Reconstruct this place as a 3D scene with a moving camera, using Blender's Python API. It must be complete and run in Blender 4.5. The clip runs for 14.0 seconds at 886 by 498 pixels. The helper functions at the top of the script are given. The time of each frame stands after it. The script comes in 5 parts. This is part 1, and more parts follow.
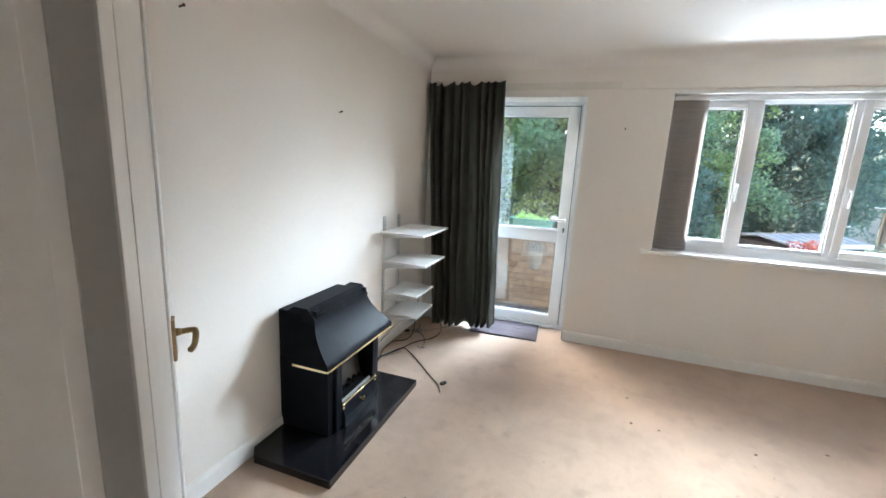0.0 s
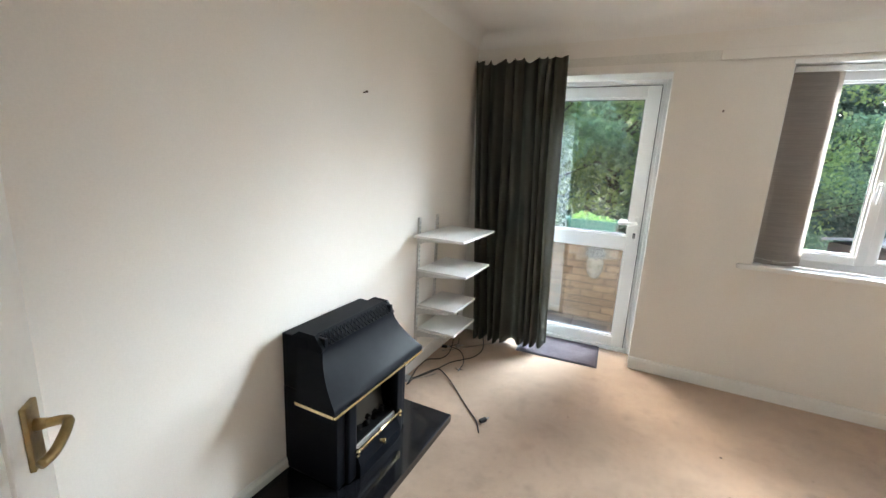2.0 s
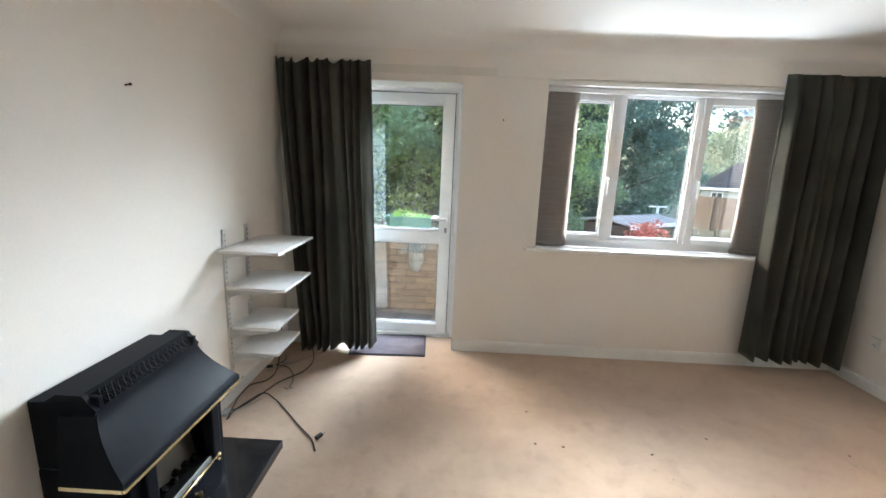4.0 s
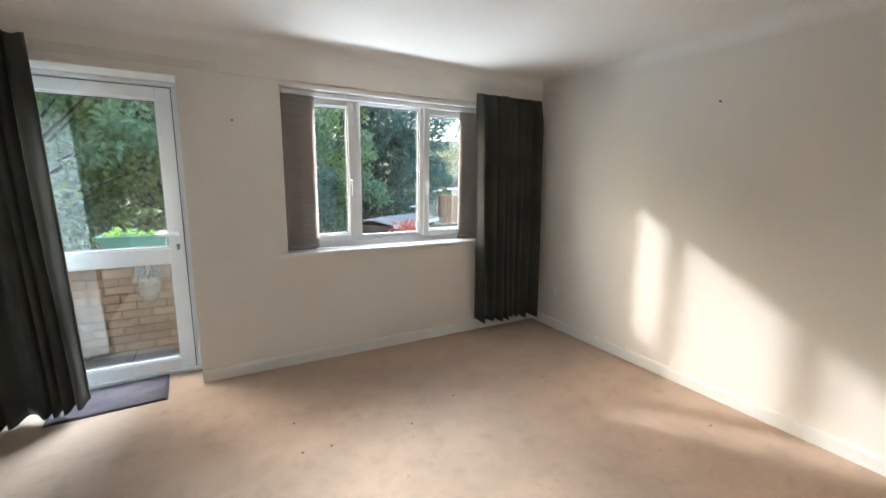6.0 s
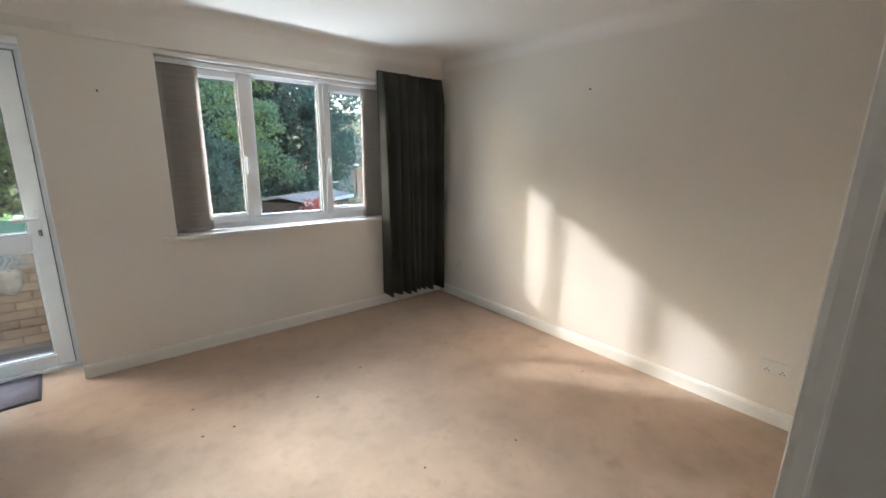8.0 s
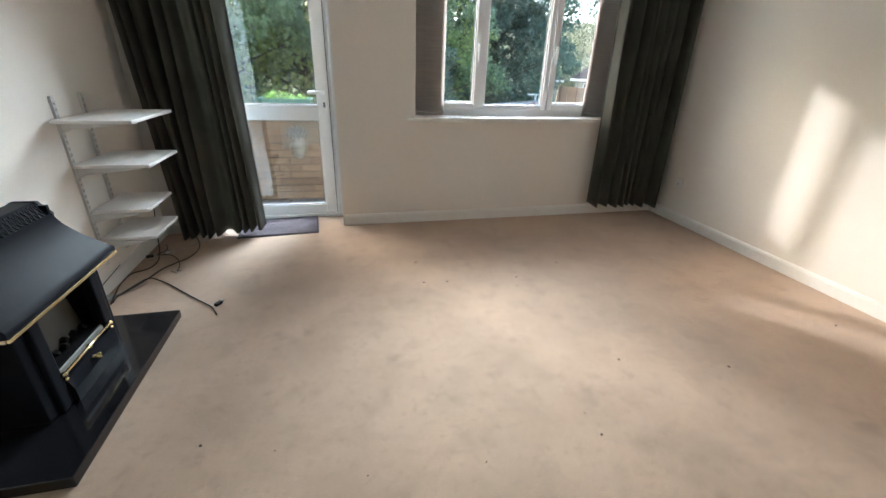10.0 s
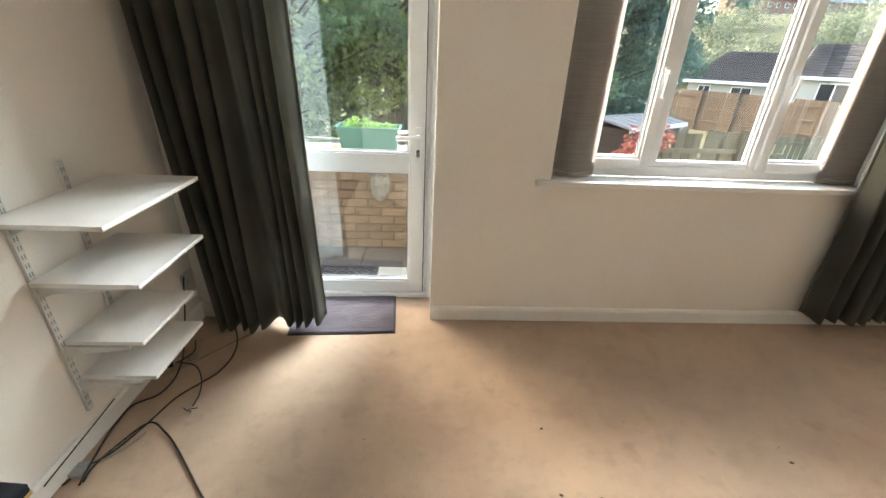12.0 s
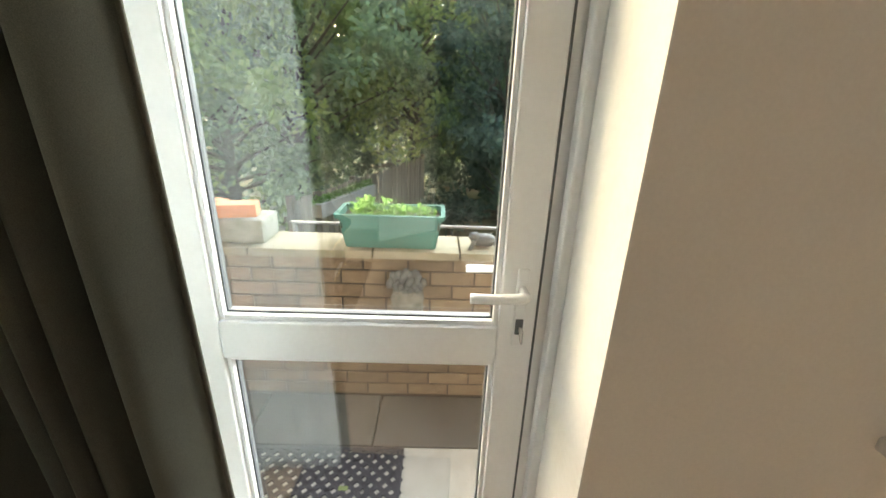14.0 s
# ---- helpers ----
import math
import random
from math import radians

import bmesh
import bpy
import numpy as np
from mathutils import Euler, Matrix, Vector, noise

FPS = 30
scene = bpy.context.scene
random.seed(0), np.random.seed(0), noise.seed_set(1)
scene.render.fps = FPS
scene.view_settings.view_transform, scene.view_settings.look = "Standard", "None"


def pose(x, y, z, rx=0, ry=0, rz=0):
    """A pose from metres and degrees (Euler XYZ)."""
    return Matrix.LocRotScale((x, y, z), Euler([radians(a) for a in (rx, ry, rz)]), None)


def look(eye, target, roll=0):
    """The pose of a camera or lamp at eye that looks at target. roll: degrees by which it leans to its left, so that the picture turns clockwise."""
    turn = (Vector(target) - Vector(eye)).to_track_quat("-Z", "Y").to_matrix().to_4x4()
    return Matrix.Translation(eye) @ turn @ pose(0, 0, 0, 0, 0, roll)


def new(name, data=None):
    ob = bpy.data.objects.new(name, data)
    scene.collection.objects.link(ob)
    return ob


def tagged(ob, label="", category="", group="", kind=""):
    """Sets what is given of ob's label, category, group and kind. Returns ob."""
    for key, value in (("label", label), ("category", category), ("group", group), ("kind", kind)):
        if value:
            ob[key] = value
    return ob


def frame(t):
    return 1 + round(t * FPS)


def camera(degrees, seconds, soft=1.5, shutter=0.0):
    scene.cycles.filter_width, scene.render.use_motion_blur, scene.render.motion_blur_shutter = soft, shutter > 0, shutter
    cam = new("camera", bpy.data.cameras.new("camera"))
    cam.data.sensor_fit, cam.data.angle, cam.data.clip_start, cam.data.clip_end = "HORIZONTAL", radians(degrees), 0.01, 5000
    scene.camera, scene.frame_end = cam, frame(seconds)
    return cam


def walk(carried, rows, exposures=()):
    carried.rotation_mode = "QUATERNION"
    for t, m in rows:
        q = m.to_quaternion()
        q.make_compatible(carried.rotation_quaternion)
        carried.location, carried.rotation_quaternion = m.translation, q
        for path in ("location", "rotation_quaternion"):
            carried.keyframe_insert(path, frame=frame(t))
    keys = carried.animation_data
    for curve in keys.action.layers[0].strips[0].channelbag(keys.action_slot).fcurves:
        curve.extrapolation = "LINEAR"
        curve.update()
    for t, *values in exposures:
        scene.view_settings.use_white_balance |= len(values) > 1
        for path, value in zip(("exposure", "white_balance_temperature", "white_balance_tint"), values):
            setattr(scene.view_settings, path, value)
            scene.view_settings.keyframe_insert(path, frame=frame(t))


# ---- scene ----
cam = camera(95.2, 14.0)
PATH = [
    (0, (0.369, 1.06, 1.451), (-0.276, 2.913, 1.065), 2.9),
    (0.5, (0.312, 1.228, 1.42), (-0.455, 3.032, 1.021), 2.9),
    (1, (0.271, 1.367, 1.447), (-0.588, 3.122, 1.019), 3.1),
    (1.5, (0.25, 1.454, 1.449), (-0.646, 3.19, 1.018), 3.0),
    (2, (0.225, 1.518, 1.445), (-0.631, 3.275, 1.02), 2.9),
    (2.2, (0.211, 1.536, 1.436), (-0.605, 3.315, 1.023), 2.8),
    (4.3, (0.291, 1.544, 1.492), (0.388, 3.502, 1.095), 2.1),
    (4.5, (0.312, 1.526, 1.486), (0.505, 3.479, 1.099), 1.8),
    (5, (0.323, 1.537, 1.488), (0.79, 3.445, 1.113), 1.2),
    (5.5, (0.397, 1.504, 1.456), (1.108, 3.34, 1.101), 1.0),
    (6, (0.467, 1.475, 1.456), (1.422, 3.199, 1.117), 0.7),
    (6.5, (0.538, 1.439, 1.477), (1.695, 3.034, 1.135), 0.1),
    (7, (0.584, 1.407, 1.491), (1.879, 2.892, 1.147), -0.2),
    (7.2, (0.586, 1.38, 1.515), (1.919, 2.826, 1.156), -0.1),
    (9.5, (0.338, 1.243, 1.329), (1.042, 2.967, 0.6), 2.5),
    (10, (0.32, 1.296, 1.273), (0.766, 3.064, 0.451), 2.1),
    (10.5, (0.28, 1.562, 1.339), (0.547, 3.339, 0.46), 2.0),
    (11, (0.286, 1.879, 1.425), (0.463, 3.648, 0.509), 2.6),
    (11.5, (0.31, 2.233, 1.457), (0.432, 4.018, 0.563), 2.5),
    (12, (0.23, 2.59, 1.464), (0.329, 4.393, 0.604), 2.6),
    (12.5, (0.167, 2.965, 1.453), (0.244, 4.79, 0.638), 2.5),
    (13, (0.127, 3.342, 1.454), (0.19, 5.188, 0.687), 2.6),
    (13.5, (0.043, 3.734, 1.441), (0.085, 5.596, 0.71), 2.1),
    (14, (-0.01, 4.091, 1.45), (0.026, 5.966, 0.756), 2.0),
]
walk(cam, [(t, look(eye, target, roll)) for t, eye, target, roll in PATH], [
    (0, 3.88, 5950, 10), (2.2, 3.84, 6350, 10), (4.3, 3.68, 6200, 10), (7.2, 3.32, 6200, 10), (9.5, 3.30, 6150, 10), (10.2, 3.36, 6300, 10),
    (11, 3.68, 6550, 10), (12, 3.66, 7050, 10), (13, 3.50, 7700, 10), (13.5, 3.44, 7800, 10), (14, 3.14, 7800, 10)])

# ---- light ----
world = bpy.data.worlds.new("sky")
scene.world = world
world.use_nodes = True
wn, wl = world.node_tree.nodes, world.node_tree.links
sky = wn.new("ShaderNodeTexSky")
sky.sky_type, sky.sun_disc = "NISHITA", False
SUN = Vector((-1.0, 1.31, 0.745)).normalized()      # towards the sun
sky.sun_elevation = math.asin(SUN.z)
sky.sun_rotation = math.atan2(SUN.x, SUN.y)
sky.air_density, sky.dust_density, sky.ozone_density = 1.0, 3.0, 1.0
wl.new(sky.outputs[0], wn["Background"].inputs[0])
wn["Background"].inputs[1].default_value = 0.15

sun = new("sun", bpy.data.lights.new("sun", "SUN"))
sun.data.energy, sun.data.angle, sun.data.color = 0.33, radians(2.6), (1.0, 0.99, 0.98)
sun.matrix_basis = look((0, 0, 0), -SUN)


def fill_lamp(name, eye, target, wide, high, watts, spread=52):
    """An added area lamp out in the garden, standing in for daylight through one opening."""
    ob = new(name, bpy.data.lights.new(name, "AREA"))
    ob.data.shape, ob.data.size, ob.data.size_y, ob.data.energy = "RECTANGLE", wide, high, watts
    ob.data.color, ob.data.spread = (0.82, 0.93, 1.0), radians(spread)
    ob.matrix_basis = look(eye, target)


# unseen lamps added outside to brighten the floor and walls of the room
fill_lamp("window_fill", (4.0, 10.2, 4.75), (1.4, 4.8, 1.45), 6.0, 3.0, 68, 65)
fill_lamp("door_fill", (-2.4, 9.6, 4.4), (0.0, 4.95, 1.2), 3.2, 2.6, 0.6, 60)
fill_lamp("side_fill", (7.6, 8.3, 2.9), (1.8, 4.85, 1.5), 3.6, 2.4, 15, 50)
# added lamp standing in for daylight thrown up off the pale paving under the window
fill_lamp("paving_fill", (1.78, 5.35, 0.72), (1.78, 4.30, 1.80), 1.5, 0.3, 2.8, 130)


# ---- materials ----
def material(name, colour, rough=0.6, metal=0.0, dark=None, scale=6.0, amount=0.5, fine=120.0, grain=0.15, bump=0.1,
             dist=0.002, stretch=(1, 1, 1), coat=0.0, each=0.0, sheen=0.0, spec=0.5):
    """Two scales of variation (broad patches towards 'dark', fine grain) and fine relief."""
    m = bpy.data.materials.new(name)
    m.use_nodes = True
    n, l = m.node_tree.nodes, m.node_tree.links
    b = n["Principled BSDF"]
    dark = dark or tuple(c * 0.75 for c in colour)
    co = n.new("ShaderNodeTexCoord")
    mp = n.new("ShaderNodeMapping")
    mp.inputs["Scale"].default_value = stretch
    l.new(co.outputs["Object"], mp.inputs[0])
    big = n.new("ShaderNodeTexNoise")
    big.inputs["Scale"].default_value, big.inputs["Detail"].default_value = scale, 5
    small = n.new("ShaderNodeTexNoise")
    small.inputs["Scale"].default_value, small.inputs["Detail"].default_value = fine, 3
    l.new(mp.outputs[0], big.inputs[0])
    l.new(mp.outputs[0], small.inputs[0])
    ramp = n.new("ShaderNodeMapRange")
    ramp.inputs[1].default_value, ramp.inputs[2].default_value = 0.38, 0.68
    ramp.inputs[3].default_value, ramp.inputs[4].default_value = 0.0, amount
    l.new(big.outputs[0], ramp.inputs[0])
    mix = n.new("ShaderNodeMix")
    mix.data_type = "RGBA"
    mix.inputs[6].default_value, mix.inputs[7].default_value = (*colour, 1), (*dark, 1)
    l.new(ramp.outputs[0], mix.inputs[0])
    hs = n.new("ShaderNodeHueSaturation")
    g = n.new("ShaderNodeMapRange")
    g.inputs[1].default_value, g.inputs[2].default_value = 0.3, 0.7
    g.inputs[3].default_value, g.inputs[4].default_value = 1 - grain, 1 + grain
    l.new(small.outputs[0], g.inputs[0])
    value = g.outputs[0]
    if each:
        info = n.new("ShaderNodeObjectInfo")
        e = n.new("ShaderNodeMapRange")
        e.inputs[3].default_value, e.inputs[4].default_value = 1 - each, 1 + each
        l.new(info.outputs["Random"], e.inputs[0])
        mul = n.new("ShaderNodeMath")
        mul.operation = "MULTIPLY"
        l.new(value, mul.inputs[0])
        l.new(e.outputs[0], mul.inputs[1])
        value = mul.outputs[0]
    l.new(value, hs.inputs["Value"])
    l.new(mix.outputs[2], hs.inputs["Color"])
    l.new(hs.outputs[0], b.inputs["Base Color"])
    b.inputs["Roughness"].default_value, b.inputs["Metallic"].default_value = rough, metal
    b.inputs["Specular IOR Level"].default_value = spec
    b.inputs["Coat Weight"].default_value = coat
    b.inputs["Sheen Weight"].default_value = sheen
    if bump:
        bp = n.new("ShaderNodeBump")
        bp.inputs["Strength"].default_value, bp.inputs["Distance"].default_value = bump, dist
        l.new(small.outputs[0], bp.inputs["Height"])
        l.new(bp.outputs[0], b.inputs["Normal"])
    return m


WALL = material("wall_paint", (0.80, 0.757, 0.698), 0.75, dark=(0.765, 0.715, 0.645), scale=1.6, amount=0.6, fine=160, grain=0.02, bump=0.12)
CEIL = material("ceiling_paint", (0.83, 0.80, 0.76), 0.8, scale=1.2, amount=0.15, fine=140, grain=0.02, bump=0.15)
GLOSS = material("white_gloss_paint", (0.80, 0.79, 0.76), 0.35, dark=(0.70, 0.68, 0.63), scale=9, amount=0.35, fine=60, grain=0.02, bump=0.04)
UPVC = material("white_upvc", (0.82, 0.83, 0.84), 0.28, dark=(0.74, 0.75, 0.75), scale=7, amount=0.3, fine=90, grain=0.015, bump=0.02)
GASKETGAP = material("gasket_and_gap_grey", (0.10, 0.11, 0.12), 0.5, scale=20, bump=0.02)
PLASTER = material("bare_plaster", (0.73, 0.70, 0.635), 0.85, dark=(0.66, 0.63, 0.56), scale=5, amount=0.8, fine=80, grain=0.05, bump=0.3)
BLACK = material("black_enamel", (0.006, 0.007, 0.010), 0.42, dark=(0.010, 0.011, 0.014), scale=12, amount=0.6, fine=300, grain=0.2, bump=0.08, dist=0.0005, spec=0.06)
SOOT = material("sooty_steel", (0.005, 0.005, 0.005), 0.75, scale=15, bump=0.1, spec=0.05)
STONE = material("polished_black_granite", (0.008, 0.008, 0.010), 0.10, dark=(0.016, 0.016, 0.017), scale=160, amount=0.5, fine=300, grain=0.2, bump=0.0)
BRASS = material("polished_brass", (0.82, 0.70, 0.43), 0.25, 1.0, dark=(0.58, 0.44, 0.20), scale=25, amount=0.5, fine=200, grain=0.05, bump=0.03)
AGED = material("aged_brass", (0.42, 0.31, 0.15), 0.32, 1.0, dark=(0.25, 0.18, 0.09), scale=40, amount=0.7, fine=200, grain=0.08, bump=0.05)
COAL = material("ceramic_coal", (0.010, 0.009, 0.008), 0.95, dark=(0.005, 0.005, 0.004), scale=30, amount=0.9, fine=150, grain=0.25, bump=0.4, spec=0.05)
REFLECTOR = material("bronzed_fireback", (0.055, 0.048, 0.036), 0.45, 0.2, scale=8, amount=0.6, fine=60, grain=0.05, bump=0.03)
SHELF = material("white_melamine", (0.80, 0.79, 0.77), 0.4, scale=10, amount=0.15, fine=200, grain=0.015, bump=0.02)
STEEL = material("white_coated_steel", (0.66, 0.65, 0.62), 0.4, scale=18, amount=0.5, fine=120, grain=0.03, bump=0.03)
SLOT = material("slot_shade_and_bar_grey", (0.30, 0.29, 0.28), 0.6, scale=20, bump=0.0)
CURTAIN = material("grey_green_curtain", (0.122, 0.119, 0.095), 0.9, dark=(0.074, 0.073, 0.060), scale=3, amount=0.8, fine=900, grain=0.25, bump=0.25, dist=0.0008, sheen=0.12, spec=0.2)
LINING = material("white_lining", (0.74, 0.80, 0.81), 0.9, scale=4, amount=0.2, fine=700, grain=0.04, bump=0.2, dist=0.0006)
BLIND = material("taupe_blind_fabric", (0.49, 0.455, 0.42), 0.9, dark=(0.34, 0.312, 0.288), scale=22, amount=1.0, fine=120, grain=0.22, bump=0.5, stretch=(0.2, 0.2, 7))
MAT = material("plum_grey_mat", (0.085, 0.070, 0.085), 0.95, dark=(0.115, 0.098, 0.115), scale=9, amount=0.8, fine=260, grain=0.35, bump=0.7, dist=0.004)
MATEDGE = material("mat_binding", (0.05, 0.042, 0.055), 0.8, scale=20, bump=0.1)
CABLE = material("black_cable", (0.015, 0.014, 0.013), 0.45, scale=20, bump=0.02)
CABLEGREY = material("grey_cable", (0.30, 0.27, 0.23), 0.5, scale=20, bump=0.02)
SOCKET = material("white_plastic", (0.78, 0.77, 0.73), 0.3, scale=12, amount=0.2, fine=100, grain=0.01, bump=0.0)
NAIL = material("rusty_nail", (0.10, 0.065, 0.045), 0.6, 0.5, scale=90, bump=0.2)
CRUMB = material("dark_crumbs", (0.05, 0.04, 0.035), 0.9, scale=90, bump=0.2)
BRICK = material("buff_brick", (0.222, 0.158, 0.106), 0.9, dark=(0.150, 0.105, 0.074), scale=16, amount=0.8, fine=140, grain=0.16, bump=0.6, dist=0.004, each=0.22)
MORTAR = material("mortar", (0.060, 0.050, 0.042), 0.95, scale=22, amount=0.7, fine=160, grain=0.15, bump=0.5)
REDBRICK = material("orange_brick", (0.62, 0.26, 0.14), 0.85, scale=18, amount=0.6, fine=140, grain=0.12, bump=0.5, dist=0.003)
COPING = material("weathered_coping", (0.32, 0.285, 0.225), 0.9, dark=(0.22, 0.20, 0.135), scale=9, amount=0.9, fine=110, grain=0.15, bump=0.6, dist=0.004, each=0.1)
SLABDARK = material("damp_grey_slab", (0.080, 0.078, 0.071), 0.7, dark=(0.055, 0.055, 0.050), scale=7, amount=0.8, fine=130, grain=0.12, bump=0.35, each=0.1)
SLABPALE = material("pale_concrete_slab", (0.47, 0.445, 0.40), 0.85, dark=(0.36, 0.34, 0.30), scale=14, amount=0.6, fine=140, grain=0.10, bump=0.4, each=0.06)
RUBBER = material("black_rubber", (0.022, 0.024, 0.030), 0.6, scale=30, amount=0.5, fine=160, grain=0.2, bump=0.3)
TEAL = material("teal_plastic", (0.06, 0.205, 0.18), 0.45, dark=(0.05, 0.165, 0.145), scale=9, amount=0.6, fine=120, grain=0.05, bump=0.05)
SOIL = material("soil", (0.055, 0.038, 0.025), 0.95, scale=40, amount=0.8, fine=200, grain=0.3, bump=0.9, dist=0.01)
CONCRETE = material("mossy_concrete", (0.30, 0.30, 0.29), 0.95, dark=(0.14, 0.16, 0.12), scale=14, amount=0.9, fine=130, grain=0.2, bump=0.6, dist=0.005)
ORNAMENT = material("dark_grey_stone", (0.13, 0.14, 0.145), 0.8, dark=(0.07, 0.075, 0.08), scale=30, amount=0.8, fine=160, grain=0.2, bump=0.5, dist=0.003)
CAST = material("grey_cast_stone", (0.26, 0.25, 0.22), 0.9, dark=(0.10, 0.097, 0.085), scale=24, amount=0.8, fine=160, grain=0.12, bump=0.6, dist=0.003)
PALEMETAL = material("galvanised_steel", (0.42, 0.43, 0.44), 0.45, 0.7, scale=14, bump=0.05)
FENCEWOOD = material("weathered_fence", (0.30, 0.255, 0.195), 0.9, dark=(0.13, 0.115, 0.095), scale=5, amount=0.9, fine=60, grain=0.2, bump=0.5, stretch=(3, 3, 0.5), each=0.25)
GREENWOOD = material("algae_green_fence", (0.190, 0.168, 0.112), 0.9, dark=(0.110, 0.102, 0.064), scale=4, amount=0.9, fine=60, grain=0.2, bump=0.5, stretch=(3, 3, 0.5), each=0.2)
BROWNWOOD = material("brown_panel_fence", (0.155, 0.108, 0.076), 0.85, dark=(0.105, 0.076, 0.055), scale=4, amount=0.7, fine=60, grain=0.15, bump=0.4, stretch=(2, 2, 2), each=0.12)
FELT = material("grey_roof_felt", (0.27, 0.275, 0.265), 0.95, dark=(0.19, 0.195, 0.19), scale=6, amount=0.8, fine=120, grain=0.1, bump=0.3)
DARKWOOD = material("dark_shed_boards", (0.055, 0.042, 0.034), 0.85, scale=5, amount=0.8, fine=60, grain=0.2, bump=0.4)
RENDERED = material("cream_render", (0.42, 0.40, 0.35), 0.9, scale=2, amount=0.4, fine=40, grain=0.05, bump=0.3)
ROOFTILE = material("slate_grey_tiles", (0.088, 0.083, 0.086), 0.95, dark=(0.062, 0.060, 0.063), scale=1.2, amount=0.8, fine=9, grain=0.25, bump=0.6, dist=0.03, each=0.2, spec=0.1)
REDTERRACE = material("red_brick_terrace", (0.25, 0.125, 0.10), 0.9, scale=0.3, amount=0.6, fine=3, grain=0.2, bump=0.2)
GREYROOF = material("grey_far_roof", (0.22, 0.23, 0.25), 0.9, scale=0.4, amount=0.6, fine=3, grain=0.15, bump=0.2)
DARKGLASS = material("dark_window_glass", (0.03, 0.035, 0.04), 0.08, scale=3, amount=0.4, bump=0.0)
BARK = material("bark", (0.10, 0.08, 0.06), 0.95, dark=(0.05, 0.045, 0.035), scale=9, amount=0.8, fine=60, grain=0.3, bump=0.9, dist=0.02, stretch=(2, 2, 0.6))
GRASS = material("rough_grass", (0.075, 0.10, 0.035), 0.95, dark=(0.13, 0.105, 0.06), scale=0.7, amount=0.9, fine=22, grain=0.35, bump=0.8, dist=0.03)


def leafy(name, colour, dark, light):
    m = material(name, colour, 0.55, dark=dark, scale=1.1, amount=0.9, fine=7, grain=0.3, bump=0)
    n, l = m.node_tree.nodes, m.node_tree.links
    b = n["Principled BSDF"]
    geo = n.new("ShaderNodeNewGeometry")
    mix = n.new("ShaderNodeMix")
    mix.data_type = "RGBA"
    mr = n.new("ShaderNodeMapRange")
    mr.inputs[1].default_value, mr.inputs[2].default_value = 0.55, 1.0
    l.new(geo.outputs["Random Per Island"], mr.inputs[0])
    l.new(mr.outputs[0], mix.inputs[0])
    was = b.inputs["Base Color"].links[0].from_socket
    l.new(was, mix.inputs[6])
    mix.inputs[7].default_value = (*light, 1)
    l.new(mix.outputs[2], b.inputs["Base Color"])
    tr = n.new("ShaderNodeBsdfTranslucent")
    thin = n.new("ShaderNodeHueSaturation")
    thin.inputs["Value"].default_value = 2.3
    l.new(mix.outputs[2], thin.inputs["Color"])
    l.new(thin.outputs[0], tr.inputs[0])
    ms = n.new("ShaderNodeMixShader")
    ms.inputs[0].default_value = 0.5
    l.new(b.outputs[0], ms.inputs[1])
    l.new(tr.outputs[0], ms.inputs[2])
    l.new(ms.outputs[0], n["Material Output"].inputs[0])
    return m


LEAF = leafy("green_leaves", (0.165, 0.228, 0.138), (0.11, 0.175, 0.10), (0.27, 0.35, 0.19))
LEAFBLUE = leafy("blue_green_leaves", (0.075, 0.125, 0.098), (0.048, 0.088, 0.072), (0.13, 0.19, 0.145))
LEAFLIME = leafy("yellow_green_leaves", (0.22, 0.285, 0.10), (0.15, 0.215, 0.085), (0.31, 0.37, 0.15))
LEAFRED = leafy("red_leaves", (0.37, 0.11, 0.08), (0.22, 0.065, 0.05), (0.50, 0.23, 0.17))
# distance haze over the hillside is put into this dulled leaf colour
LEAFHILL = leafy("haze_greyed_far_leaves", (0.085, 0.105, 0.072), (0.06, 0.078, 0.056), (0.12, 0.14, 0.085))
HERB = leafy("bright_green_herbs", (0.13, 0.24, 0.06), (0.08, 0.17, 0.04), (0.20, 0.32, 0.10))


def pane_material(name):
    """Clear glass with slight gloss: see-through, with real reflections by Fresnel."""
    m = bpy.data.materials.new(name)
    m.use_nodes = True
    n, l = m.node_tree.nodes, m.node_tree.links
    clear, gloss, mix, edge = (n.new(k) for k in ("ShaderNodeBsdfTransparent", "ShaderNodeBsdfGlossy", "ShaderNodeMixShader", "ShaderNodeLayerWeight"))
    clear.inputs[0].default_value = (0.90, 0.925, 0.915, 1)
    gloss.inputs["Roughness"].default_value = 0.02
    edge.inputs[0].default_value = 0.5
    power, share = n.new("ShaderNodeMath"), n.new("ShaderNodeMath")
    power.operation, power.inputs[1].default_value = "POWER", 5.0
    share.operation, share.inputs[1].default_value, share.inputs[2].default_value = "MULTIPLY_ADD", 0.85, 0.13
    l.new(edge.outputs["Facing"], power.inputs[0])
    l.new(power.outputs[0], share.inputs[0])
    l.new(share.outputs[0], mix.inputs[0])
    l.new(clear.outputs[0], mix.inputs[1])
    l.new(gloss.outputs[0], mix.inputs[2])
    l.new(mix.outputs[0], n["Material Output"].inputs[0])
    return m


GLASS = pane_material("window_glass")


def let_light_through(m, share, tint):
    n, l = m.node_tree.nodes, m.node_tree.links
    out = n["Material Output"].inputs[0]
    tr, mix = n.new("ShaderNodeBsdfTranslucent"), n.new("ShaderNodeMixShader")
    tr.inputs[0].default_value, mix.inputs[0].default_value = (*tint, 1), share
    l.new(n["Principled BSDF"].outputs[0], mix.inputs[1])
    l.new(tr.outputs[0], mix.inputs[2])
    l.new(mix.outputs[0], out)


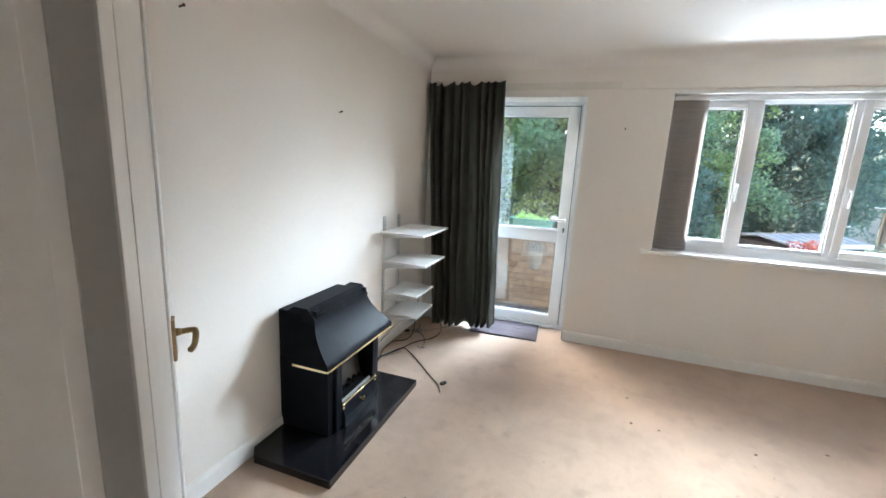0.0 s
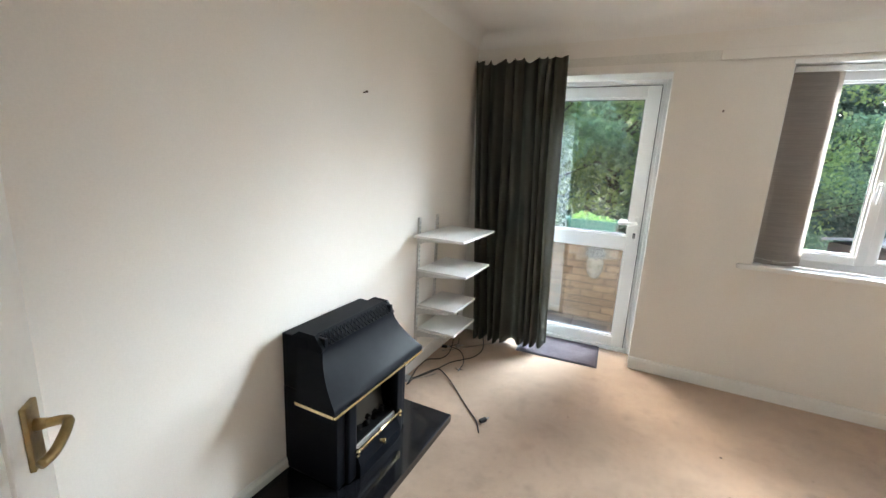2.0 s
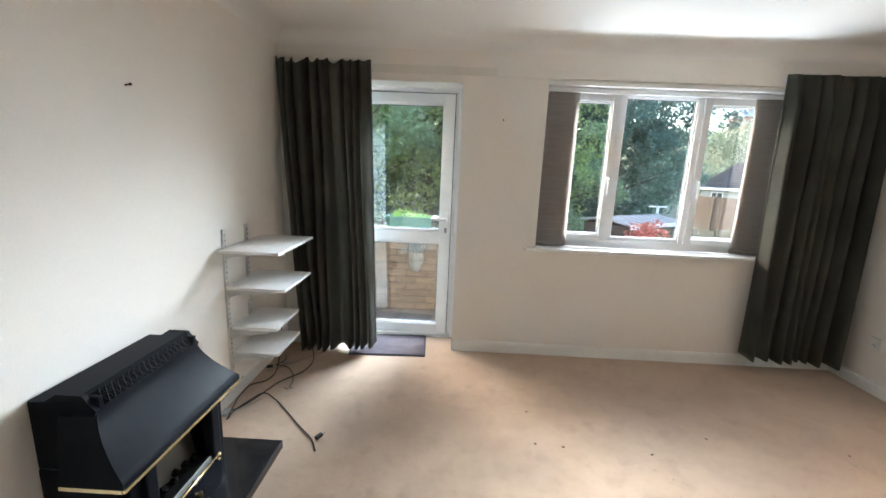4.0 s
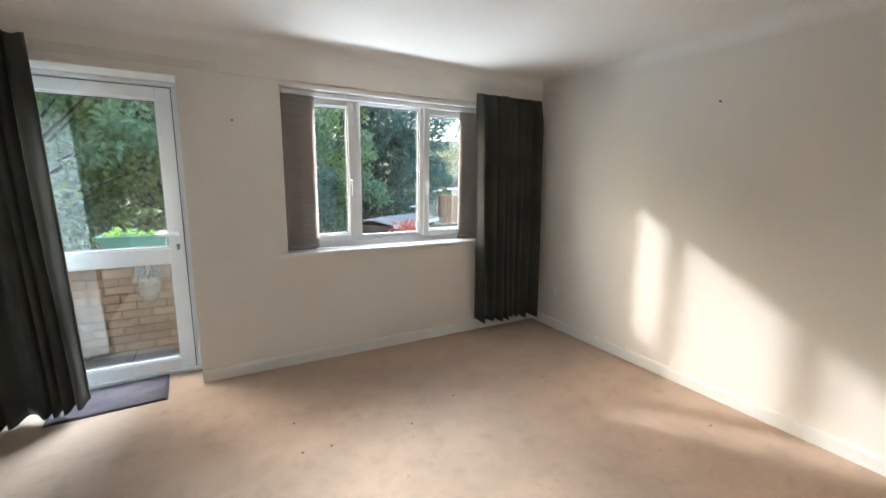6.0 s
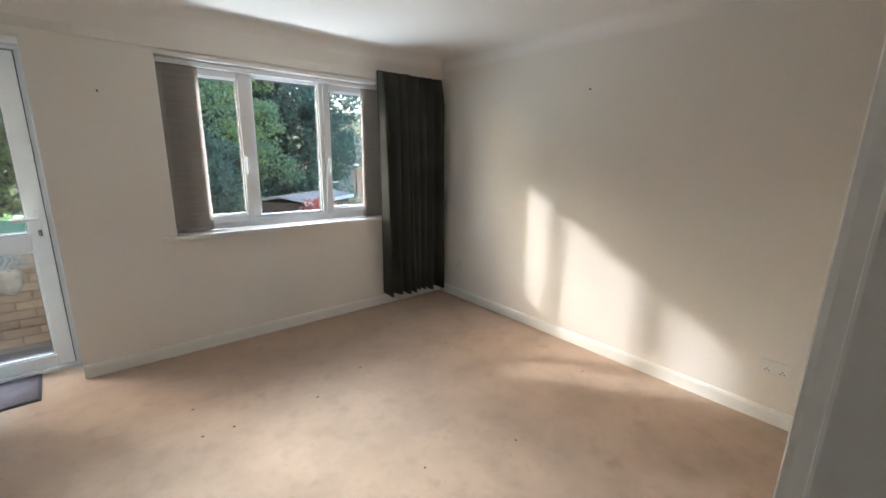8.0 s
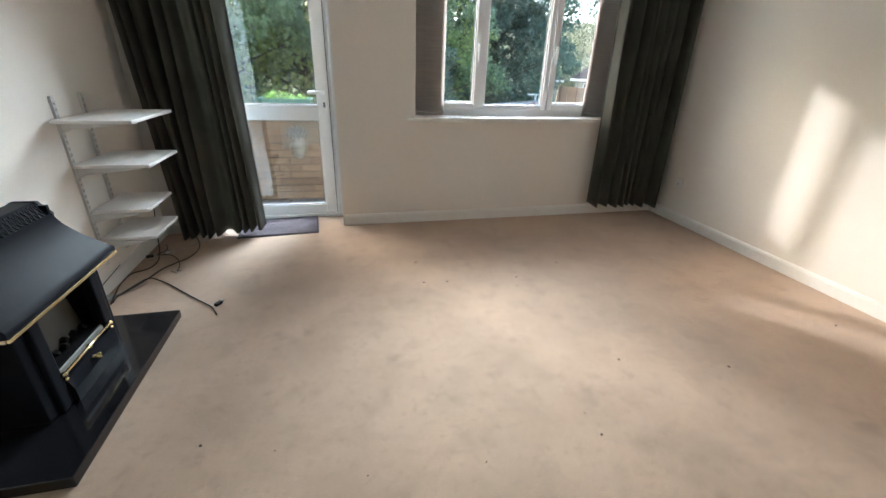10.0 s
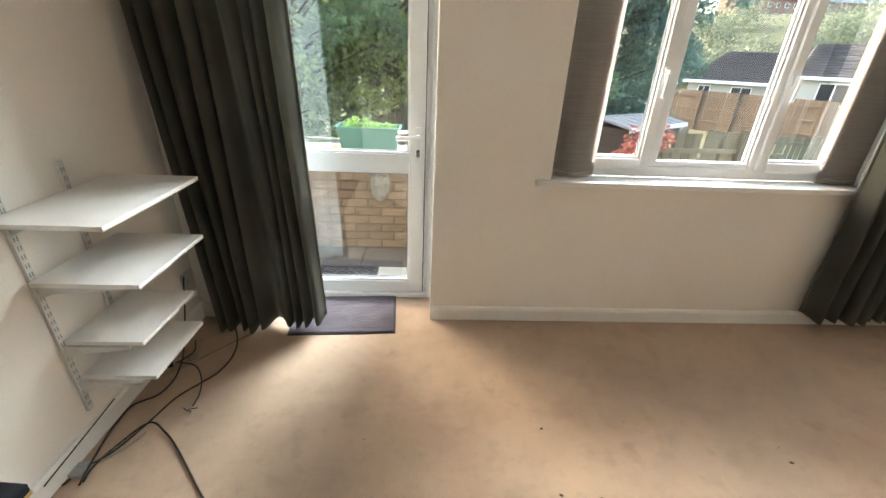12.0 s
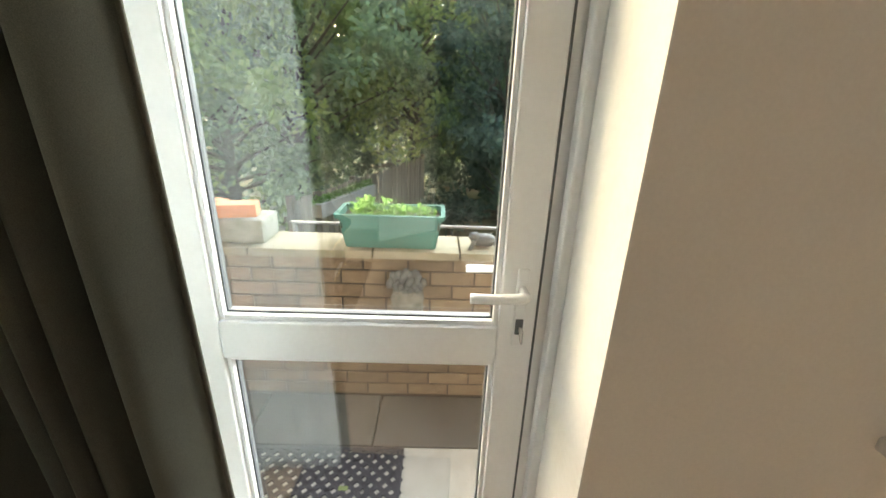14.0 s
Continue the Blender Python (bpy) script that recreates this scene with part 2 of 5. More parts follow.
let_light_through(CURTAIN, 0.06, (0.13, 0.125, 0.10))
let_light_through(LINING, 0.35, (0.75, 0.78, 0.78))
let_light_through(BLIND, 0.5, (0.60, 0.55, 0.51))


def carpet_material():
    """Worn pile: broad trodden patches, fist-sized stains, tufts brushed both ways."""
    m = material("beige_carpet", (0.475, 0.335, 0.233), 0.95, dark=(0.375, 0.262, 0.180), scale=2.6, amount=0.8, fine=420, grain=0.24, bump=0.5, dist=0.004, sheen=0.3)
    n, l = m.node_tree.nodes, m.node_tree.links
    b = n["Principled BSDF"]
    co = n.new("ShaderNodeTexCoord")
    colour = b.inputs["Base Color"].links[0].from_socket
    for scale, detail, lo, hi, most, tone in ((8, 7, 0.53, 0.72, 0.36, (0.285, 0.200, 0.140)), (27, 4, 0.55, 0.76, 0.42, (0.30, 0.215, 0.152)), (70, 3, 0.60, 0.74, 0.38, (0.56, 0.425, 0.315)), (5, 8, 0.64, 0.72, 0.35, (0.22, 0.155, 0.112))):
        spots = n.new("ShaderNodeTexNoise")
        spots.inputs["Scale"].default_value, spots.inputs["Detail"].default_value = scale, detail
        l.new(co.outputs["Object"], spots.inputs[0])
        mr = n.new("ShaderNodeMapRange")
        mr.inputs[1].default_value, mr.inputs[2].default_value, mr.inputs[4].default_value = lo, hi, most
        l.new(spots.outputs[0], mr.inputs[0])
        mix = n.new("ShaderNodeMix")
        mix.data_type = "RGBA"
        mix.inputs[7].default_value = (*tone, 1)
        l.new(mr.outputs[0], mix.inputs[0])
        l.new(colour, mix.inputs[6])
        colour = mix.outputs[2]
    l.new(colour, b.inputs["Base Color"])
    return m


CARPET = carpet_material()


# ---- mesh helpers ----
def finish(name, bm, mat, smooth=False):
    me = bpy.data.meshes.new(name)
    bmesh.ops.recalc_face_normals(bm, faces=bm.faces)
    bm.to_mesh(me)
    bm.free()
    me.materials.append(mat)
    if smooth:
        me.shade_smooth()
    return new(name, me)


def setting(name, bm, mat, label="", smooth=False, category=""):
    return tagged(finish(name, bm, mat, smooth), label, category or name.split("_")[0], "", "structure")


def thing(name, at, label, category, group="", kind=""):
    ob = new(name)
    ob.matrix_basis = Matrix.Translation(at)
    ob.empty_display_size = 0.05
    return tagged(ob, label, category, group, kind)


def adopt(ob, parent):
    ob.parent = parent
    base = Matrix.Identity(4)
    p = parent
    while p:
        base = p.matrix_basis.copy() if p.parent is None else base
        p = p.parent
    top = parent
    while top.parent:
        top = top.parent
    ob.matrix_parent_inverse = Matrix.Identity(4) if parent.parent else top.matrix_basis.inverted()
    return ob


def part(name, bm, mat, parent, label="", smooth=False):
    ob = adopt(finish(name, bm, mat, smooth), parent)
    if label:
        ob["label"] = label
    return ob


def box(bm, x0, x1, y0, y1, z0, z1, bevel=0.0, turn=None):
    made = bmesh.ops.create_cube(bm, size=1, matrix=Matrix.Translation(((x0 + x1) / 2, (y0 + y1) / 2, (z0 + z1) / 2)) @ Matrix.Diagonal((x1 - x0, y1 - y0, z1 - z0, 1)))
    vs = made["verts"]
    if bevel:
        es = list({e for v in vs for e in v.link_edges})
        out = bmesh.ops.bevel(bm, geom=es, offset=bevel, segments=2, profile=0.6, affect="EDGES")
        vs = list({v for f in out["faces"] for v in f.verts} | {v for v in vs if v.is_valid})
    if turn is not None:
        bmesh.ops.transform(bm, matrix=turn, verts=[v for v in vs if v.is_valid])
    return bm


def boxes(*args, bevel=0.0):
    bm = bmesh.new()
    for a in args:
        box(bm, *a, bevel=bevel)
    return bm


def rod(bm, a, b, r0, r1=None, n=10):
    a, b = Vector(a), Vector(b)
    r1 = r0 if r1 is None else r1
    m = Matrix.Translation((a + b) / 2) @ (b - a).to_track_quat("Z", "Y").to_matrix().to_4x4()
    bmesh.ops.create_cone(bm, cap_ends=True, segments=n, radius1=r0, radius2=r1, depth=(b - a).length, matrix=m)
    return bm


def ball(bm, at, r, squash=(1, 1, 1), u=12, v=8):
    bmesh.ops.create_uvsphere(bm, u_segments=u, v_segments=v, radius=r, matrix=Matrix.Translation(at) @ Matrix.Diagonal((*squash, 1)))
    return bm


def prism(bm, outline, axis, lo, hi):
    """An outline of (a, b) pairs drawn out along an axis: 'x' takes (y, z), 'y' takes (x, z), 'z' takes (x, y)."""
    def at(p, t):
        return {"x": (t, p[0], p[1]), "y": (p[0], t, p[1]), "z": (p[0], p[1], t)}[axis]
    lows, highs = [bm.verts.new(at(p, lo)) for p in outline], [bm.verts.new(at(p, hi)) for p in outline]
    bm.faces.new(lows), bm.faces.new(highs)
    for i in range(len(outline)):
        j = (i + 1) % len(outline)
        bm.faces.new((lows[i], lows[j], highs[j], highs[i]))
    return bm


def tube(bm, points, r, n=7, steps=6):
    """A round cord through points (Catmull-Rom)."""
    P = [Vector(p) for p in points]
    P = [2 * P[0] - P[1], *P, 2 * P[-1] - P[-2]]
    line = []
    for i in range(1, len(P) - 2):
        for k in range(steps):
            t = k / steps
            a, b, c, d = P[i - 1:i + 3]
            line.append(0.5 * ((2 * b) + (c - a) * t + (2 * a - 5 * b + 4 * c - d) * t * t + (3 * b - a - 3 * c + d) * t ** 3))
    line.append(P[-2])
    rings = []
    for i, p in enumerate(line):
        way = (line[min(i + 1, len(line) - 1)] - line[max(i - 1, 0)]).normalized()
        side = way.cross(Vector((0, 0, 1)))
        side = side.normalized() if side.length > 0.05 else Vector((1, 0, 0))
        up = side.cross(way)
        rings.append([bm.verts.new(p + r * (math.cos(2 * math.pi * k / n) * side + math.sin(2 * math.pi * k / n) * up)) for k in range(n)])
    for a, b in zip(rings, rings[1:]):
        for k in range(n):
            bm.faces.new((a[k], a[(k + 1) % n], b[(k + 1) % n], b[k]))
    bm.faces.new(rings[0]), bm.faces.new(rings[-1])
    return bm


# ---- the room ----
XL, XR, YF, YB, H = -1.08, 3.34, 4.665, 1.30, 2.40
DX0, DX1, DTOP = -0.665, 0.285, 2.085          # garden door opening
WX0, WX1, WZ0, WZ1 = 0.895, 2.655, 0.895, 2.10   # window opening
EX0, EX1, ETOP = -0.052, 0.755, 2.03           # hall doorway
T = 0.32

setting("floor", boxes((XL - 0.1, XR + 0.1, -1.3, YF, -0.12, 0), (DX0, DX1, YF, YF + 0.275, -0.12, 0)), CARPET, "worn beige fitted carpet with faint stains", category="carpet")
setting("wall_west", boxes((XL - 0.1, XL, YB - 0.1, YF + T, 0, H + 0.1)), WALL, "cream painted plaster wall with nail marks")
setting("wall_east", boxes((XR, XR + 0.1, -1.3, YF + T, 0, H + 0.1)), WALL, "cream painted plaster wall lit by patches of sun")
setting("wall_north", boxes((XL, DX0, YF, YF + T, -0.12, H + 0.1), (DX1, WX0, YF, YF + T, -0.12, H + 0.1), (WX1, XR, YF, YF + T, -0.12, H + 0.1),
                            (DX0, DX1, YF, YF + T, DTOP, H + 0.1), (WX0, WX1, YF, YF + T, WZ1, H + 0.1), (WX0, WX1, YF, YF + T, -0.12, WZ0 - 0.03)), WALL,
        "cream painted wall with garden door and window")
setting("wall_south", boxes((XL, EX0 - 0.03, YB - 0.1, YB, 0, H + 0.1), (EX1 + 0.03, XR, YB - 0.1, YB, 0, H + 0.1), (EX0 - 0.03, EX1 + 0.03, YB - 0.1, YB, ETOP + 0.03, H + 0.1)), WALL,
        "cream painted wall with the hall doorway")
setting("ceiling", boxes((XL - 0.1, XR + 0.1, -1.3, YF + T, H, H + 0.12)), CEIL, "white painted plaster ceiling")
# the hall behind the camera
setting("wall_hall_west", boxes((XL - 0.1, XL, -1.3, YB - 0.1, 0, H + 0.1)), WALL, "cream painted hall wall")
setting("wall_hall_south", boxes((XL - 0.1, XR + 0.1, -1.4, -1.3, 0, H + 0.1)), WALL, "cream painted hall wall")

# coving, a hollow quarter round against the ceiling
C = 0.10


def cove(name, axis, lo, hi, wall, sign):
    bm = bmesh.new()
    ring = [(wall, H), (wall, H - C)] + [(wall + sign * C * (1 - math.cos(a)), H - C + C * math.sin(a)) for a in [math.pi / 2 * k / 16 for k in range(1, 17)]]
    prism(bm, ring, axis, lo, hi)
    setting(name, bm, CEIL, "white hollow plaster coving", False, "coving")


cove("coving_north", "x", XL, XR, YF, -1)
cove("coving_south", "x", XL, XR, YB, 1)
cove("coving_west", "y", YB, YF, XL, 1)
cove("coving_east", "y", YB, YF, XR, -1)


def skirting(name, axis, lo, hi, wall, sign):
    bm = bmesh.new()
    prism(bm, [(wall, 0), (wall + sign * 0.016, 0), (wall + sign * 0.016, 0.072), (wall + sign * 0.010, 0.088), (wall, 0.092)], axis, lo, hi)
    setting(name, bm, GLOSS, "white gloss painted skirting board", category="skirting")


skirting("baseboard_north", "x", DX1, XR - 0.016, YF, -1)
skirting("baseboard_north_2", "x", XL + 0.016, DX0, YF, -1)
skirting("baseboard_east", "y", YB, YF, XR, -1)
skirting("baseboard_west", "y", YB, YF, XL, 1)
skirting("baseboard_south", "x", XL + 0.016, EX0 - 0.09, YB, 1)
skirting("baseboard_south_2", "x", EX1 + 0.09, XR - 0.016, YB, 1)

# curtain board over the window, and the bare strip where it was taken off over the door
setting("trim_curtain_board", boxes((0.525, XR, YF - 0.014, YF, 2.132, 2.19), bevel=0.002), WALL, "cream painted curtain board", category="trim")
setting("trim_bare_strip", boxes((-0.62, 0.52, YF - 0.003, YF, 2.135, 2.192)), PLASTER, "bare plaster strip above the door", category="trim")

# narrow white lining strips over the openings
setting("trim_window_head", boxes((WX0 - 0.004, WX1 + 0.004, YF - 0.008, YF + 0.02, WZ1 - 0.006, WZ1 + 0.018), bevel=0.003), GLOSS, "white gloss strip over the window", category="trim")
setting("trim_door_head", boxes((DX0, DX1 + 0.004, YF - 0.006, YF + 0.02, DTOP - 0.004, DTOP + 0.020), bevel=0.003), WALL, "cream painted strip over the garden door", category="trim")

# hall door frame
for nm, x0, x1 in (("trim_jamb_west", EX0 - 0.03, EX0), ("trim_jamb_east", EX1, EX1 + 0.03)):
    setting(nm, boxes((x0, x1, YB - 0.13, YB + 0.005, 0, ETOP + 0.03), bevel=0.002), GLOSS, "white gloss door lining", category="door frame")
setting("trim_head", boxes((EX0, EX1, YB - 0.13, YB + 0.005, ETOP, ETOP + 0.03)), GLOSS, "white gloss door lining", category="door frame")
setting("trim_stop_west", boxes((EX0, EX0 + 0.013, YB - 0.13, YB - 0.042, 0, ETOP), bevel=0.002), GLOSS, "white gloss door stop", category="door frame")
setting("trim_stop_east", boxes((EX1 - 0.013, EX1, YB - 0.13, YB - 0.042, 0, ETOP), bevel=0.002), GLOSS, "white gloss door stop", category="door frame")
for nm, x0, x1 in (("trim_architrave_west", EX0 - 0.085, EX0 - 0.012), ("trim_architrave_east", EX1 + 0.012, EX1 + 0.085)):
    setting(nm, boxes((x0, x1, YB, YB + 0.016, 0, ETOP + 0.085), bevel=0.004), GLOSS, "white gloss architrave", category="door frame")
    setting(nm + "_hall", boxes((x0, x1, YB - 0.146, YB - 0.13, 0, ETOP + 0.085), bevel=0.004), GLOSS, "white gloss architrave", category="door frame")
setting("trim_architrave_head", boxes((EX0 - 0.012, EX1 + 0.012, YB, YB + 0.016, ETOP + 0.012, ETOP + 0.085), bevel=0.004), GLOSS, "white gloss architrave", category="door frame")


# ---- hall door, standing open ----
def hall_door():
    hinge, free = Vector((-0.030, 1.307, 0)), Vector((-0.612, 1.766, 0))
    wide, thick = (free - hinge).length, 0.036
    d = tagged(new("door_1"), "white painted panelled door standing open with brass handle", "door", "", "structure")
    along = (free - hinge).normalized()
    m = Matrix.Identity(4)
    face = Vector((-along.y, along.x, 0))
    if face.y < 0:
        face = -face
    for i in range(3):
        m[i][0], m[i][1], m[i][2], m[i][3] = along[i], face[i], (0, 0, 1)[i], hinge[i]
    d.matrix_basis = m
    st, z0, z1 = 0.105, 0.008, 2.0

    def leaf(name, *bs, bevel=0.003, mat=GLOSS):
        ob = finish(name, boxes(*bs, bevel=bevel), mat)
        ob.parent = d
        return ob
    leaf("stile", (0, st, -thick, 0, z0, z1))
    leaf("stile", (wide - st, wide, -thick, 0, z0, z1))
    for a, b in ((z0, 0.22), (1.88, z1)):
        leaf("rail", (st, wide - st, -thick, 0, a, b))
    for a, b in ((0.22, 1.88),):
        leaf("panel", (st - 0.004, wide - st + 0.004, -thick + 0.01, -0.005, a - 0.004, b + 0.004), bevel=0.001)
        q = bmesh.new()
        for x0, x1, c0, c1 in ((st, st + 0.011, a, b), (wide - st - 0.011, wide - st, a, b), (st + 0.011, wide - st - 0.011, a, a + 0.011), (st + 0.011, wide - st - 0.011, b - 0.011, b)):
            box(q, x0, x1, -0.0052, 0.0012, c0, c1, bevel=0.002)
        mo = finish("moulding", q, GLOSS)
        mo.parent = d
    hx, hz = wide - 0.055, 1.006
    handle = finish("handle", box(bmesh.new(), hx - 0.019, hx + 0.019, 0.0, 0.008, hz - 0.058, hz + 0.05, bevel=0.002), AGED)
    handle.parent, handle["label"] = d, "aged brass lever handle on a back plate"
    q = bmesh.new()
    rod(q, (hx, 0.006, hz + 0.012), (hx, 0.022, hz + 0.012), 0.011, 0.008, 14)
    tube(q, [(hx, 0.02, hz + 0.012), (hx, 0.042, hz + 0.013), (hx - 0.007, 0.050, hz + 0.012), (hx - 0.03, 0.050, hz + 0.003), (hx - 0.055, 0.046, hz - 0.006), (hx - 0.076, 0.038, hz - 0.009)], 0.0075, 10)
    lever = finish("lever", q, AGED, True)
    lever.parent = handle
    for z in (0.25, 1.75):
        h = finish("hinge", rod(bmesh.new(), (0.0, 0.004, z - 0.04), (0.0, 0.004, z + 0.04), 0.006), AGED)
        h.parent = d


hall_door()


# ---- garden door ----
def garden_door():
    d = thing("door_2", (-0.19, 4.97, 0), "white plastic half-glazed garden door, closed", "door", "", "structure")
    gx0, gx1 = -0.506, 0.131
    lx0, lx1, y0, y1 = gx0 - 0.098, gx1 + 0.098, 4.925, 4.985
    fr = part("door_frame", boxes((DX0, lx0 + 0.012, 4.935, 5.0, 0.0, DTOP), (lx1 - 0.012, DX1, 4.935, 5.0, 0.0, DTOP), (lx0 + 0.012, lx1 - 0.012, 4.935, 5.0, 2.035, DTOP), bevel=0.004), UPVC, d)
    part("frame_trim", boxes((DX1 - 0.028, DX1 - 0.002, 4.895, 4.936, 0.0, DTOP - 0.002), (DX0 + 0.002, DX0 + 0.028, 4.895, 4.936, 0.0, DTOP - 0.002), (DX0 + 0.028, DX1 - 0.028, 4.90, 4.936, DTOP - 0.028, DTOP - 0.002), bevel=0.006), UPVC, d)
    part("threshold", boxes((DX0, DX1, 4.90, 5.02, -0.03, 0.026), bevel=0.006), UPVC, d)
    for nm, b in (("stile", (lx0, gx0 - 0.012, y0, y1, 0.028, 2.045)), ("stile", (gx1 + 0.012, lx1, y0, y1, 0.028, 2.045)),
                  ("rail", (gx0 - 0.012, gx1 + 0.012, y0, y1, 0.028, 0.107)), ("rail", (gx0 - 0.012, gx1 + 0.012, y0, y1, 0.841, 0.944)), ("rail", (gx0 - 0.012, gx1 + 0.012, y0, y1, 1.967, 2.045))):
        part(nm, boxes(b, bevel=0.005), UPVC, d)
    # dark strip stands for the shaded gap between leaf and frame
    part("gap_strip", boxes((lx1, lx1 + 0.005, y0 + 0.002, y0 + 0.012, 0.03, 2.045), (lx0 - 0.005, lx0, y0 + 0.002, y0 + 0.012, 0.03, 2.045), (lx0 - 0.005, lx1 + 0.005, y0 + 0.002, y0 + 0.012, 2.045, 2.050)), GASKETGAP, d, "dark strip for the shaded gap round the door leaf")
    for z0, z1 in ((0.119, 0.829), (0.956, 1.955)):
        bead = bmesh.new()
        for a in ((gx0 - 0.012, gx0, y0 + 0.012, y0 + 0.05, z0 - 0.012, z1 + 0.012), (gx1, gx1 + 0.012, y0 + 0.012, y0 + 0.05, z0 - 0.012, z1 + 0.012),
                  (gx0, gx1, y0 + 0.012, y0 + 0.05, z0 - 0.012, z0), (gx0, gx1, y0 + 0.012, y0 + 0.05, z1, z1 + 0.012)):
            box(bead, *a, bevel=0.003)
        part("glazing_bead", bead, UPVC, d)
        gk = boxes((gx0, gx0 + 0.004, y0 + 0.028, y0 + 0.048, z0, z1), (gx1 - 0.004, gx1, y0 + 0.028, y0 + 0.048, z0, z1),
                   (gx0 + 0.004, gx1 - 0.004, y0 + 0.028, y0 + 0.048, z0, z0 + 0.004), (gx0 + 0.004, gx1 - 0.004, y0 + 0.028, y0 + 0.048, z1 - 0.004, z1))
        part("gasket", gk, GASKETGAP, d)
        for y in (y0 + 0.032, y0 + 0.046):
            bm = bmesh.new()
            vs = [bm.verts.new(v) for v in ((gx0, y, z0), (gx1, y, z0), (gx1, y, z1), (gx0, y, z1))]
            bm.faces.new(vs)
            g = part("pane", bm, GLASS, d)
            g.visible_shadow = False
    x = 0.190
    hd = part("handle", boxes((x - 0.014, x + 0.014, y0 - 0.008, y0, 0.90, 1.10), bevel=0.004), UPVC, d, "white lever handle with key below")
    q = bmesh.new()
    rod(q, (x, y0 - 0.006, 1.05), (x, y0 - 0.03, 1.05), 0.011, 0.010, 12)
    tube(q, [(x, y0 - 0.024, 1.05), (x, y0 - 0.045, 1.05), (x - 0.012, y0 - 0.052, 1.05), (x - 0.06, y0 - 0.052, 1.047), (x - 0.122, y0 - 0.05, 1.047)], 0.0115, 10)
    part("lever", q, UPVC, hd, "", True)
    part("keyhole", boxes((x - 0.009, x + 0.009, y0 - 0.012, y0 - 0.007, 0.935, 0.975), bevel=0.002), GASKETGAP, hd)
    part("key", boxes((x - 0.001, x + 0.001, y0 - 0.032, y0 - 0.011, 0.945, 0.957), (x - 0.002, x + 0.002, y0 - 0.05, y0 - 0.03, 0.934, 0.966)), PALEMETAL, hd)
    q = bmesh.new()
    rod(q, (x, y1, 1.05), (x, y1 + 0.03, 1.05), 0.011)
    tube(q, [(x, y1 + 0.02, 1.05), (x - 0.02, y1 + 0.05, 1.05), (x - 0.12, y1 + 0.05, 1.05)], 0.010, 8)
    part("outer_lever", q, UPVC, d, "", True)


garden_door()
setting("trim_door_reveal", boxes((DX1 - 0.004, DX1 + 0.0, YF - 0.001, 4.934, 0, DTOP), (DX0, DX0 + 0.004, YF - 0.001, 4.934, 0, DTOP), (DX0 + 0.004, DX1 - 0.004, YF - 0.001, 4.934, DTOP - 0.004, DTOP)), GLOSS,
        "white painted door reveal", category="trim")


